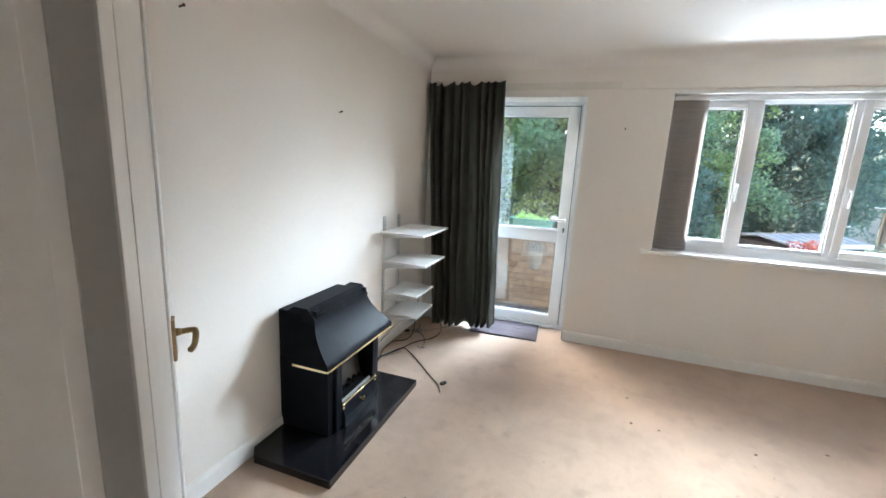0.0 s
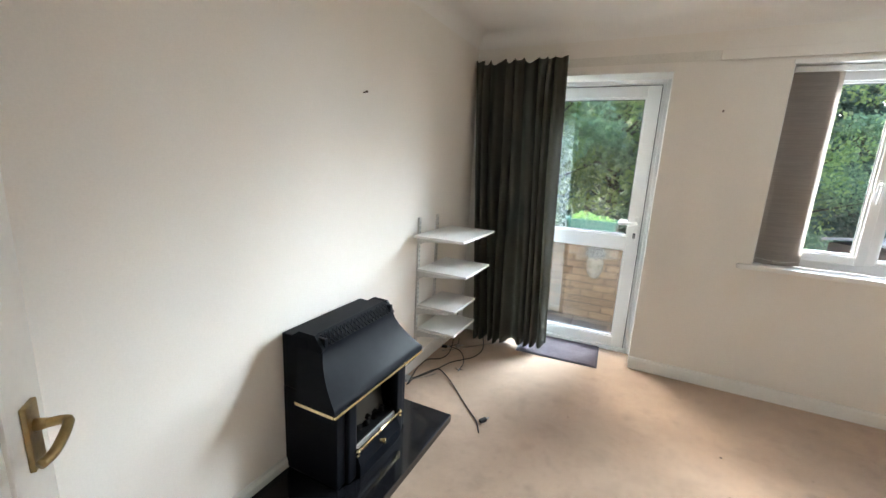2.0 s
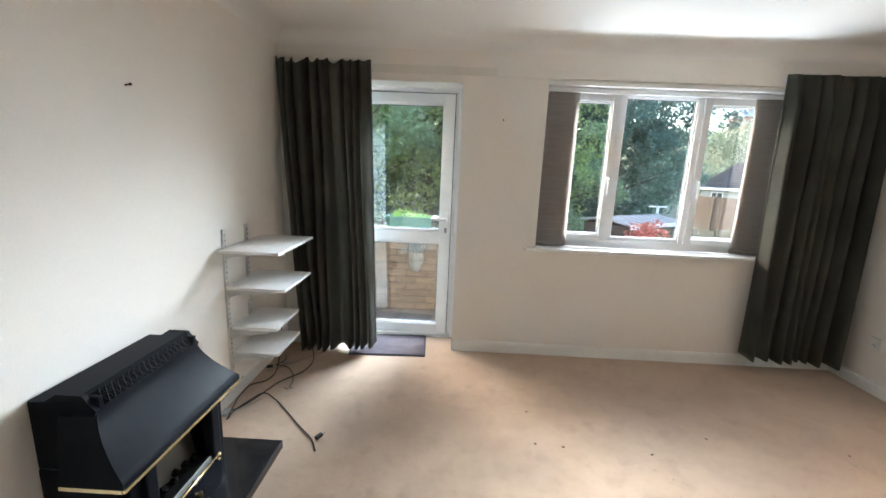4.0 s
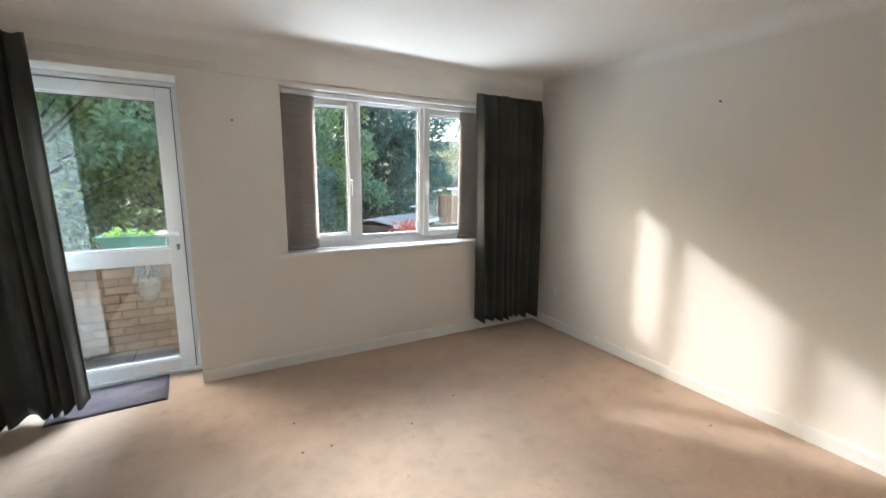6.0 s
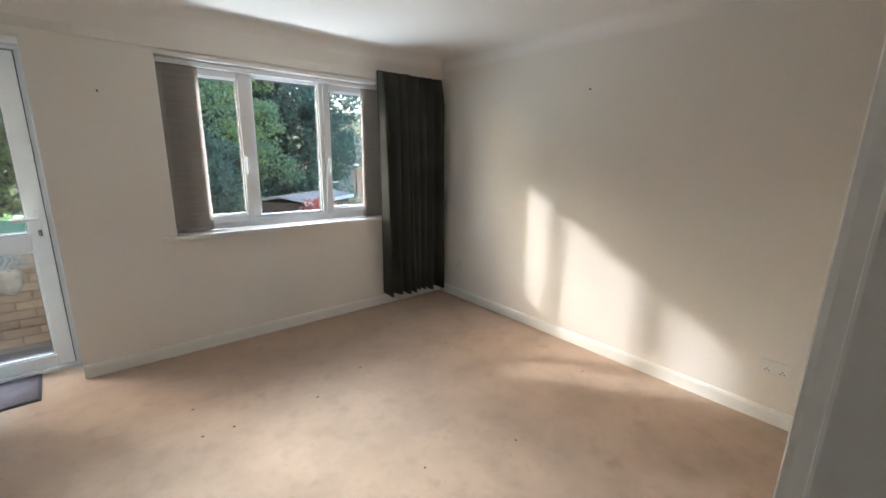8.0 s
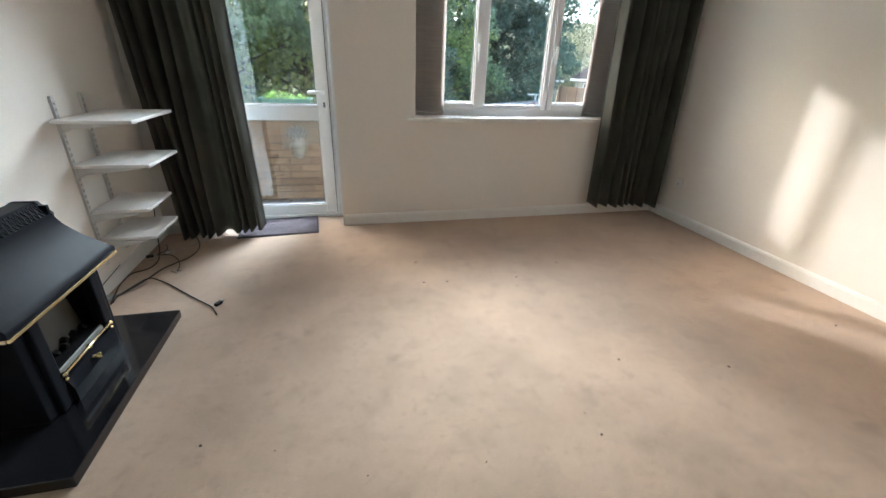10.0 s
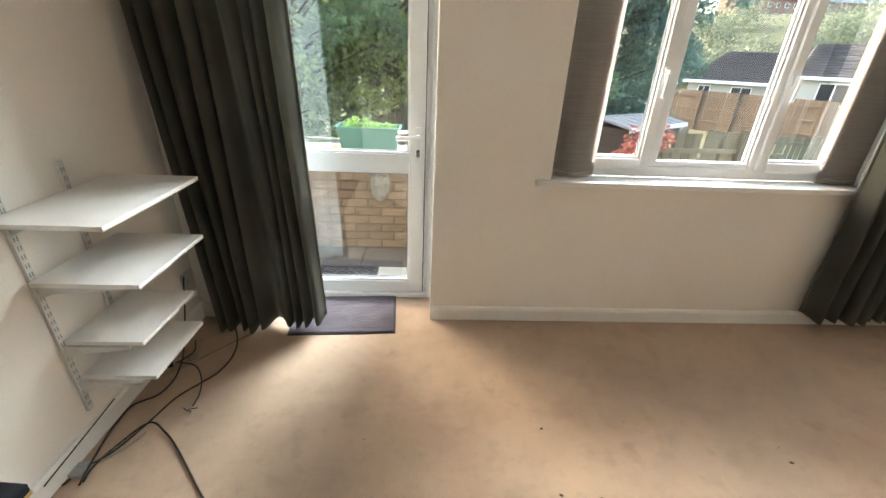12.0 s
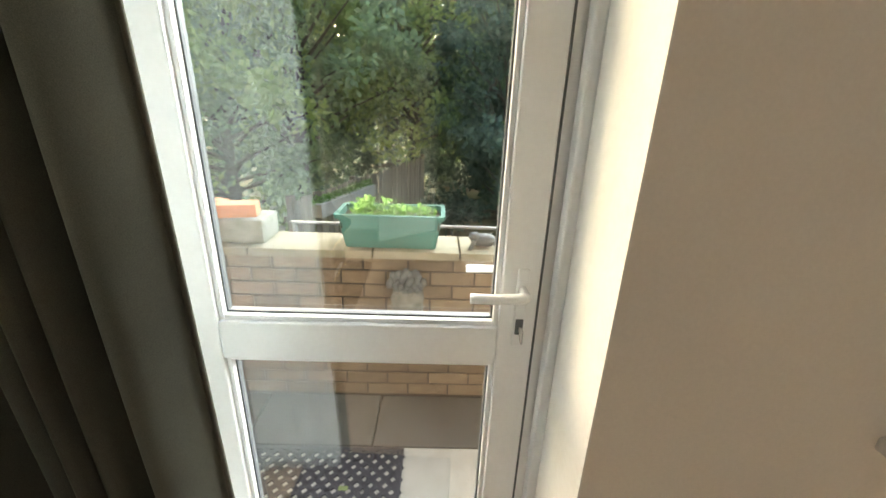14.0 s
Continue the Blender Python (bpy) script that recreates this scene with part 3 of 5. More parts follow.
# ---- window ----
def window():
    w = thing("window_1", (1.775, 4.82, WZ0), "white plastic three-light window, closed", "window", "", "structure")
    y0, y1 = 4.785, 4.855
    part("window_frame", boxes((WX0, WX0 + 0.055, y0, y1, WZ0, WZ1), (WX1 - 0.055, WX1, y0, y1, WZ0, WZ1), (WX0 + 0.055, WX1 - 0.055, y0, y1, WZ0, WZ0 + 0.062), (WX0 + 0.055, WX1 - 0.055, y0, y1, 2.052, WZ1), bevel=0.004), UPVC, w)
    for a, b in ((1.452, 1.512), (2.052, 2.098)):
        part("mullion", boxes((a, b, y0, y1, WZ0 + 0.062, 2.052), bevel=0.004), UPVC, w)
    def glazed(x0, x1, z0, z1, parent, y):
        bead = bmesh.new()
        t = 0.012
        for a in ((x0 - t, x0, y, y + 0.034, z0 - t, z1 + t), (x1, x1 + t, y, y + 0.034, z0 - t, z1 + t), (x0, x1, y, y + 0.034, z0 - t, z0), (x0, x1, y, y + 0.034, z1, z1 + t)):
            box(bead, *a, bevel=0.003)
        part("glazing_bead", bead, UPVC, parent)
        part("gasket", boxes((x0, x0 + 0.003, y + 0.012, y + 0.03, z0, z1), (x1 - 0.003, x1, y + 0.012, y + 0.03, z0, z1), (x0 + 0.003, x1 - 0.003, y + 0.012, y + 0.03, z0, z0 + 0.003), (x0 + 0.003, x1 - 0.003, y + 0.012, y + 0.03, z1 - 0.003, z1)), GASKETGAP, parent)
        bm = bmesh.new()
        bm.faces.new([bm.verts.new(v) for v in ((x0, y + 0.02, z0), (x1, y + 0.02, z0), (x1, y + 0.02, z1), (x0, y + 0.02, z1))])
        part("pane", bm, GLASS, parent).visible_shadow = False
    glazed(1.524, 2.04, 0.985, 2.040, w, 4.80)
    part("bead_rail", boxes((1.512, 2.052, 4.80, 4.84, 0.957, 0.973), (1.512, 2.052, 4.80, 4.84, 2.045, 2.052)), UPVC, w)
    for x0, x1, hx in ((WX0 + 0.045, 1.462, 1.432), (2.088, WX1 - 0.045, 2.118)):
        s = part("sash", boxes((x0, x0 + 0.05, 4.768, 4.835, 0.945, 2.062), (x1 - 0.05, x1, 4.768, 4.835, 0.945, 2.062), (x0 + 0.05, x1 - 0.05, 4.768, 4.835, 0.945, 0.997), (x0 + 0.05, x1 - 0.05, 4.768, 4.835, 2.010, 2.062), bevel=0.005), UPVC, w)
        glazed(x0 + 0.062, x1 - 0.062, 1.009, 1.998, s, 4.785)
        h = bmesh.new()
        box(h, hx - 0.010, hx + 0.010, 4.758, 4.769, 1.39, 1.46, bevel=0.003)
        tube(h, [(hx, 4.76, 1.44), (hx, 4.742, 1.44), (hx, 4.735, 1.42), (hx, 4.738, 1.37), (hx, 4.742, 1.32)], 0.008, 8)
        part("handle", h, UPVC, s, "white cranked window handle", True)
    part("window_sill", boxes((0.816, 2.715, 4.628, YF, WZ0 - 0.03, WZ0), (WX0, WX1, YF, 4.79, WZ0 - 0.03, WZ0), bevel=0.006), GLOSS, w, "white painted inner sill")
    part("blind_rail", boxes((WX0 + 0.02, WX1 - 0.02, 4.725, 4.758, 2.058, 2.092), bevel=0.003), UPVC, w)


window()
setting("trim_window_reveal", boxes((WX0, WX0 + 0.004, YF - 0.001, 4.785, WZ0, WZ1), (WX1 - 0.004, WX1, YF - 0.001, 4.785, WZ0, WZ1), (WX0 + 0.004, WX1 - 0.004, YF - 0.001, 4.785, WZ1 - 0.004, WZ1)), GLOSS,
        "white painted window reveal", category="trim")


# ---- blinds: fabric vanes drawn aside and stacked ----
def blind(x0, x1, lean, label):
    b = thing("vertical_blind", ((x0 + x1) / 2, 4.74, WZ0), label, "blind", "blinds at the window")
    n = 9
    for i in range(n):
        x = x0 + 0.055 + (x1 - x0 - 0.11) * i / (n - 1)
        m = Matrix.Translation((x, 4.735, 0)) @ Matrix.Rotation(radians(lean + 2.5 * math.sin(i * 2.1)), 4, "Z")
        q = bmesh.new()
        z0, z1, cols = 0.925 + 0.004 * math.sin(i * 1.7), 2.058, 5
        for off in (-0.0006, 0.0006):
            rows = [[q.verts.new((0.112 * (k / cols - 0.5), off + 0.006 * math.sin(math.pi * k / cols), z)) for k in range(cols + 1)] for z in (z0, z1)]
            for k in range(cols):
                q.faces.new((rows[0][k], rows[0][k + 1], rows[1][k + 1], rows[1][k]))
        bmesh.ops.transform(q, matrix=m, verts=q.verts)
        v = part("vane", q, BLIND, b)
        q = bmesh.new()
        box(q, -0.054, 0.054, -0.003, 0.009, z0 - 0.022, z0 + 0.012, bevel=0.002, turn=m)
        part("weight", q, BLIND, v)
    q = bmesh.new()
    tube(q, [(x0 + 0.02, 4.72, 0.935), ((x0 + x1) / 2, 4.70, 0.925), (x1 - 0.02, 4.72, 0.935)], 0.002, 5)
    part("chain", q, SOCKET, b)


blind(0.905, 1.150, 9, "taupe slubbed vertical blind stacked aside at the window")
blind(2.432, 2.668, -8, "taupe slubbed vertical blind stacked aside by the curtain")


# ---- curtains ----
def curtain(name, xt, xb, ztop, zb, folds, seed, tatter, label):
    """xt, xb: left and right ends at the top and at the hem; zb: hem height at the two ends."""
    rng = random.Random(seed)
    c = thing(name, ((xb[0] + xb[1]) / 2, 4.53, 0), label, "curtain", "pair of curtains")
    deep = [rng.choice((0.06, 0.085, 0.11, 0.13)) * rng.uniform(0.8, 1.1) for _ in range(folds + 3)]
    tear = [rng.uniform(0.0, 1.0) for _ in range(folds + 3)]
    p1, p2, p3 = (rng.uniform(0, 6.28) for _ in range(3))
    nu, nv = folds * 16, 44

    def at(u, v, back):
        sway = 0.36 * math.sin(7.5 * u + p1 + 1.0 * v) + 0.22 * math.sin(17.0 * u + p2 - 1.2 * v) + 0.12 * math.sin(3.0 * v + p3 + 9 * u)
        g = max(0.0, folds * u + sway * min(1.0, 6 * u, 6 * (1 - u)))
        k = int(min(g, folds + 0.999))
        w = g - k
        ridge = (0.5 - 0.5 * math.cos(2 * math.pi * g)) ** 0.72
        mix = w * w * (3 - 2 * w)
        d = (deep[k] * (1 - mix) + deep[k + 1] * mix) * (0.8 + 0.35 * (1 - v)) * (1 - 0.45 * max(0.0, (v - 0.9) / 0.1))
        x = (xt[0] + (xt[1] - xt[0]) * u) * v + (xb[0] + (xb[1] - xb[0]) * u) * (1 - v)
        x += (-0.007 * math.sin(2 * math.pi * g) + 0.005 * math.sin(6 * v + 8 * u + p2)) * min(1.0, 12 * u, 12 * (1 - u))
        y = 4.602 - d * ridge - 0.004 * math.sin(2 * math.pi * 2.6 * g + 3 * v) * v - 0.006 * math.sin(5 * v + 7 * u)
        y = min(y, 4.615)
        rise = max(0.0, min(1.0, (u - 0.45) / 0.5))
        lo = zb[0] + (zb[1] - zb[0]) * rise * rise * (3 - 2 * rise) + 0.010 * math.cos(2 * math.pi * g) + 0.006 * math.sin(7 * u + p1) + (0.05 if back else 0)
        drop = tatter * (0.010 + 0.038 * tear[k]) * abs(math.sin(math.pi * g)) ** 2
        z = lo + (ztop - lo) * v - drop * max(0.0, (v - 0.93) / 0.07)
        if back:
            x += (0.5 - u) * 0.05
            y = 4.632 + 0.006 * math.sin(2 * math.pi * 0.5 * g)
            z -= 0.055 * (v > 0.98)
        return (x, y, z)

    def sheet(back, thick):
        q = bmesh.new()
        front = [[q.verts.new(at(i / nu, j / nv, back)) for i in range(nu + 1)] for j in range(nv + 1)]
        for j in range(nv):
            for i in range(nu):
                q.faces.new((front[j][i], front[j][i + 1], front[j + 1][i + 1], front[j + 1][i]))
        bmesh.ops.solidify(q, geom=q.faces[:], thickness=thick)
        return q
    part("fabric", sheet(False, 0.003), CURTAIN, c, "", True)
    part("lining", sheet(True, 0.002), LINING, c, "white curtain lining", True)
    hem = bmesh.new()
    for u in (0.0, 1.0):
        tube(hem, [at(u, j / 12, False) for j in range(13)], 0.0045, 6, 3)
    part("side_hem", hem, CURTAIN, c, "", True)
    for i in range(folds + 1):
        u = min(0.995, (i + 0.25) / (folds + 0.5))
        x, y, z = at(u, 0.965, False)
        hk = bmesh.new()
        tube(hk, [(x, y + 0.012, z - 0.03), (x, y + 0.02, z + 0.012), (x, YF - 0.018, z + 0.012)], 0.0022, 5)
        part("hook", hk, SOCKET, c)
    q = boxes((min(xt) - 0.005, max(xt) + 0.005, YF - 0.016, YF - 0.006, ztop - 0.045, ztop - 0.02), bevel=0.002)
    for x in (min(xt) + 0.08, max(xt) - 0.08):
        box(q, x - 0.01, x + 0.01, YF - 0.007, YF, ztop - 0.045, ztop - 0.02)
    part("track", q, UPVC, c)


curtain("curtain", (-1.068, -0.388), (-0.935, -0.328), 2.205, (0.018, 0.058), 9, 4, 1.0, "dark grey-green lined curtain with sagging heading beside the garden door")
curtain("curtain", (2.525, 3.255), (2.560, 3.262), 2.205, (0.118, 0.095), 8, 9, 0.15, "dark grey-green lined curtain hanging beside the window")


# ---- gas fire on its hearth ----
def gas_fire():
    h = finish("hearth", prism(bmesh.new(), [(XL + 0.018, 2.452), (XL + 0.06, 2.405), (-0.585, 2.405), (-0.585, 3.395), (XL + 0.018, 3.395)], "z", 0.0, 0.044), STONE)
    md = h.modifiers.new("edge", "BEVEL")
    md.width, md.segments = 0.003, 2
    tagged(h, "polished black granite hearth slab on the carpet", "hearth")
    f = thing("gas_fire", (-0.92, 2.91, 0.044), "black enamelled outset gas fire with brass trim", "gas fire")
    y0, y1, zb, back = 2.662, 3.195, 0.044, XL + 0.004
    part("side_panel", boxes((back, -0.775, y0, y0 + 0.05, zb, 0.45), bevel=0.006), BLACK, f)
    part("side_panel", boxes((back, -0.775, y1 - 0.05, y1, zb, 0.45), bevel=0.006), BLACK, f)
    part("back_panel", boxes((back, -1.0, y0 + 0.05, y1 - 0.05, zb, 0.45)), SOOT, f)
    part("pillar", boxes((-0.80, -0.755, y0 + 0.05, y0 + 0.105, zb, 0.45), bevel=0.008), BLACK, f)
    part("pillar", boxes((-0.80, -0.755, y1 - 0.105, y1 - 0.05, zb, 0.45), bevel=0.008), BLACK, f)
    bm = bmesh.new()
    prism(bm, [(-0.99, 0.16), (-0.84, 0.16), (-0.84, 0.20), (-0.885, 0.45), (-0.99, 0.45)], "y", y0 + 0.105, y1 - 0.105)
    part("fireback", bm, REFLECTOR, f, "bronzed metal fireback")
    rng = random.Random(3)
    for i in range(11):
        q = bmesh.new()
        bmesh.ops.create_icosphere(q, subdivisions=2, radius=0.015, matrix=Matrix.Translation((-0.815 - 0.02 * (i % 2), y0 + 0.135 + i * 0.030, 0.196 + 0.008 * (i % 3))) @ Matrix.Diagonal((1, 1.1, 0.75, 1)))
        for v in q.verts:
            v.co += Vector((rng.uniform(-1, 1), rng.uniform(-1, 1), rng.uniform(-1, 1))) * 0.005
        part("coal", q, COAL, f)
    part("coal_tray", boxes((-0.90, -0.775, y0 + 0.105, y1 - 0.105, 0.155, 0.195), bevel=0.004), SOOT, f)
    fr = bmesh.new()
    prism(fr, [(-0.99, zb), (-0.735, zb), (-0.735, 0.100), (-0.752, 0.150), (-0.775, 0.156), (-0.99, 0.156)], "y", y0 + 0.105, y1 - 0.105)
    part("lower_front", fr, BLACK, f)
    k = bmesh.new()
    rod(k, (-0.742, 2.93, 0.128), (-0.722, 2.93, 0.131), 0.011, 0.009, 14)
    box(k, -0.726, -0.714, 2.926, 2.934, 0.118, 0.146, bevel=0.001)
    part("grate_bar", boxes((-0.778, -0.766, y0 + 0.112, y1 - 0.112, 0.157, 0.186), bevel=0.002), SLOT, f, "dull grey steel bar behind the rail")
    part("control_knob", k, BRASS, f, "small brass control knob")
    rail = bmesh.new()
    rod(rail, (-0.748, 2.765, 0.178), (-0.748, 3.105, 0.178), 0.0065, None, 12)
    for y in (2.765, 2.935, 3.105):
        ball(rail, (-0.748, y, 0.178), 0.012)
    for y in (2.765, 3.105):
        rod(rail, (-0.748, y, 0.178), (-0.748, y, 0.158), 0.006)
        ball(rail, (-0.748, y, 0.156), 0.009)
    part("rail", rail, BRASS, f, "polished brass rail with ball ends", True)
    # canopy: flared hood, raised grille box, sloping back
    hy0, hy1 = 2.588, 3.268
    prof = [(-0.856 + 0.134 * (k / 12) ** 1.75, 0.676 - 0.194 * k / 12) for k in range(13)]
    q = bmesh.new()
    rows = []
    for i, (x, z) in enumerate(prof):
        t = (i / (len(prof) - 1)) ** 1.2
        a, b = y0 + 0.012 + (hy0 - y0 - 0.012) * t, y1 - 0.012 + (hy1 - y1 + 0.012) * t
        rows.append([q.verts.new((x, a + (b - a) * k / 8, z)) for k in range(9)])
    base = [q.verts.new((-0.722, hy0 + (hy1 - hy0) * k / 8, 0.462)) for k in range(9)]
    rows.append(base)
    for r0, r1 in zip(rows, rows[1:]):
        for kk in range(8):
            q.faces.new((r0[kk], r0[kk + 1], r1[kk + 1], r1[kk]))
    bl = {}
    for s, kk in ((0, 0), (1, 8)):
        top, low = q.verts.new((-0.985, rows[0][kk].co.y, 0.676)), q.verts.new((-0.93, base[kk].co.y, 0.462))
        bl[s] = (top, low)
        q.faces.new([r[kk] for r in rows] + [low, top])
    q.faces.new([*rows[0], bl[1][0], bl[0][0]])
    q.faces.new([*base, bl[1][1], bl[0][1]])
    for face in q.faces:
        face.smooth = len(face.verts) == 4
    for edge in q.edges:
        edge.smooth = all(len(face.verts) == 4 for face in edge.link_faces)
    part("hood", q, BLACK, f, "flared black hood")
    part("top_box", boxes((back, -0.93, y0 + 0.002, y1 - 0.002, 0.45, 0.70), bevel=0.006), BLACK, f)
    for ya, yb in ((y0 + 0.004, y0 + 0.020), (y1 - 0.020, y1 - 0.004)):
        cap = bmesh.new()
        prism(cap, [(-1.02, 0.66), (-1.02, 0.699), (-0.978, 0.7265), (-0.894, 0.7265), (-0.852, 0.673), (-0.86, 0.655)], "y", ya, yb)
        part("end_cap", cap, BLACK, f)
    ridge = bmesh.new()
    prism(ridge, [(-1.01, 0.695), (-0.975, 0.724), (-0.905, 0.724), (-0.893, 0.716), (-0.893, 0.695)], "y", y0 + 0.02, y1 - 0.02)
    part("ridge", ridge, BLACK, f)
    # grille: a sunk slot between ridge and hood, crossed by lattice bars
    slot = bmesh.new()
    prism(slot, [(-0.893, 0.677), (-0.893, 0.712), (-0.882, 0.688), (-0.859, 0.677)], "y", y0 + 0.02, y1 - 0.02)
    g = part("grille", slot, SOOT, f)
    lat = bmesh.new()
    n = 19
    step = (y1 - y0 - 0.07) / n
    for i in range(n):
        a = y0 + 0.035 + i * step
        for ya, yb in ((a, a + step), (a + step, a)):
            rod(lat, (-0.889, ya, 0.722), (-0.855, yb, 0.678), 0.0032, None, 5)
    for y in (y0 + 0.028, y1 - 0.028):
        box(lat, -0.893, -0.853, y - 0.008, y + 0.008, 0.676, 0.714, bevel=0.002)
    part("lattice", lat, BLACK, g)
    trim = boxes((-0.728, -0.7185, hy0, hy1, 0.448, 0.461), (-0.93, -0.728, hy0 - 0.003, hy0 + 0.006, 0.448, 0.461), (-0.93, -0.728, hy1 - 0.006, hy1 + 0.003, 0.448, 0.461), bevel=0.002)
    part("trim", trim, BRASS, f, "polished brass trim under the hood")
    part("under_hood", boxes((-0.93, -0.735, hy0 + 0.012, hy1 - 0.012, 0.449, 0.463)), SOOT, f)


gas_fire()


# ---- wall shelving ----
def shelving():
    u = thing("wall_shelves", (XL, 3.94, 0.14), "white shelves on slotted wall uprights", "shelves")
    for y in (3.812, 4.068):
        up = part("upright", boxes((XL, XL + 0.014, y - 0.0125, y + 0.0125, 0.145, 1.075), bevel=0.002), STEEL, u, "white slotted steel upright")
        # grey strips on the upright's face stand for the shade inside the slots
        slots = bmesh.new()
        for i in range(28):
            z = 0.17 + i * 0.032
            for s in (-0.005, 0.005):
                box(slots, XL + 0.0135, XL + 0.0148, y + s - 0.0018, y + s + 0.0018, z, z + 0.016)
        part("slots", slots, SLOT, up)["kind"] = "stuff"
    for z, x1, a, b in ((0.972, -0.712, 3.722, 4.275), (0.736, -0.710, 3.785, 4.210), (0.476, -0.785, 3.815, 4.175), (0.308, -0.785, 3.822, 4.180)):
        s = part("shelf", boxes((XL + 0.018, x1, a, b, z - 0.017, z), bevel=0.0015), SHELF, u, "white melamine shelf")
        for y in (3.812, 4.068):
            q = bmesh.new()
            prism(q, [(XL + 0.013, z - 0.019), (x1 - 0.05, z - 0.019), (x1 - 0.05, z - 0.028), (XL + 0.06, z - 0.055), (XL + 0.013, z - 0.075)], "y", y - 0.006, y + 0.006)
            part("bracket", q, STEEL, s)


shelving()


# ---- doormat, cables, sockets, nails, crumbs ----
def doormat():
    m = thing("doormat", (-0.235, 4.69, 0), "plum-grey ribbed doormat at the garden door", "doormat")
    turn = Matrix.Translation((-0.235, 4.69, 0)) @ Matrix.Rotation(radians(3.2), 4, "Z")
    q = bmesh.new()
    box(q, -0.305, 0.305, -0.2, 0.2, 0.0, 0.006, bevel=0.002, turn=turn)
    part("binding", q, MATEDGE, m)
    q = bmesh.new()
    rng = random.Random(2)
    for i in range(40):
        y = -0.185 + i * 0.0095
        box(q, -0.29, 0.29, y - 0.0046, y + 0.0046, 0.005, 0.0105 + rng.uniform(0, 0.0008), bevel=0.0015)
    bmesh.ops.transform(q, matrix=turn, verts=q.verts)
    part("woven_surface", q, MAT, m)["kind"] = "stuff"


doormat()


def cable(points, r, mat, label, ends=0):
    c = finish("cable", tube(bmesh.new(), points, r), mat, True)
    tagged(c, label, "cable", "loose cables on the carpet")
    if ends:
        p, q = Vector(points[-1]), Vector(points[-2])
        w = (p - q).normalized()
        part("plug", rod(bmesh.new(), p, p + w * 0.022, 0.006, 0.005), PALEMETAL, c)
        for s in (-1, 1):
            part("wire_tail", tube(bmesh.new(), [p, p + w * 0.02 + Vector((0.008 * s, 0.005 * s, 0.008)), p + w * 0.035 + Vector((0.03 * s, 0.02, 0.012))], 0.0022, 5), mat, c)


Z = 0.0045
cable([(-0.993, 3.603, Z), (-0.995, 3.66, 0.012), (-0.977, 3.757, Z), (-0.911, 3.861, 0.014), (-0.82, 3.815, 0.010), (-0.73, 3.738, Z), (-0.564, 3.568, Z), (-0.461, 3.469, Z), (-0.409, 3.379, Z)], 0.0040, CABLE, "black cable lying across the carpet with a cut end")
cable([(-0.86, 4.56, 0.16), (-0.814, 4.494, 0.03), (-0.772, 4.40, Z), (-0.752, 4.28, Z), (-0.772, 4.17, Z), (-0.82, 4.10, Z), (-0.884, 4.006, Z), (-0.917, 3.875, 0.008), (-0.965, 3.732, 0.010), (-1.03, 3.655, Z), (-1.056, 3.59, Z)], 0.0040, CABLE, "black cable looping from behind the curtain")
cable([(-1.062, 4.55, 0.33), (-1.045, 4.45, 0.14), (-1.00, 4.30, 0.02), (-0.967, 4.187, Z), (-0.955, 4.10, Z), (-0.974, 4.023, Z), (-1.045, 3.965, Z), (-1.052, 3.88, Z), (-1.046, 3.80, Z), (-1.01, 3.66, 0.012), (-0.998, 3.59, Z)], 0.0040, CABLE, "black cable along the skirting under the shelves")
cable([(-1.0, 4.235, Z), (-0.971, 4.24, Z), (-0.898, 4.214, 0.008), (-0.832, 4.134, Z), (-0.792, 4.035, Z), (-0.784, 3.953, Z)], 0.0034, CABLE, "short black cable curled under the shelves", 1)
cable([(-0.99, 4.40, 0.02), (-0.965, 4.33, Z), (-0.99, 4.25, 0.010), (-1.03, 4.215, Z)], 0.0034, CABLE, "short black cable tangled behind the shelves")
cable([(-0.62, 4.60, Z), (-0.74, 4.47, Z), (-0.86, 4.33, Z), (-0.93, 4.24, Z), (-1.02, 4.15, Z)], 0.0028, CABLEGREY, "thin pale cable on the carpet below the curtain")
cable([(-0.901, 3.82, Z), (-0.932, 3.756, Z), (-0.985, 3.69, Z), (-1.025, 3.65, 0.012)], 0.0030, CABLEGREY, "short grey cable beside the skirting")
cable([(XL + 0.019, 3.91, 0.098), (XL + 0.019, 3.72, 0.080), (XL + 0.02, 3.545, 0.066)], 0.0025, CABLE, "thin black wire along the skirting")


def plug(x, y, turn, mat, label):
    p = thing("cable_plug", (x, y, 0), label, "plug", "loose cable plugs")
    m = Matrix.Translation((x, y, 0)) @ Matrix.Rotation(radians(turn), 4, "Z")
    q = bmesh.new()
    box(q, -0.022, 0.022, -0.011, 0.011, 0.0, 0.018, bevel=0.004, turn=m)
    part("body", q, mat, p)
    q = bmesh.new()
    rod(q, m @ Vector((0.020, 0, 0.010)), m @ Vector((0.046, 0, 0.010)), 0.0042, 0.003, 8)
    part("pin", q, PALEMETAL, p)


plug(-1.032, 4.216, 20, CABLE, "black cable plug lying under the shelves")
plug(-0.94, 4.277, 55, CABLEGREY, "pale cable plug lying under the shelves")
plug(-0.426, 3.488, 60, CABLE, "small black plug lying loose on the carpet")
jb = thing("junction_box", (-1.035, 3.645, 0), "small grey cable junction on the carpet", "junction box")
part("case", boxes((-1.055, -1.015, 3.615, 3.675, 0, 0.022), bevel=0.005), PALEMETAL, jb)


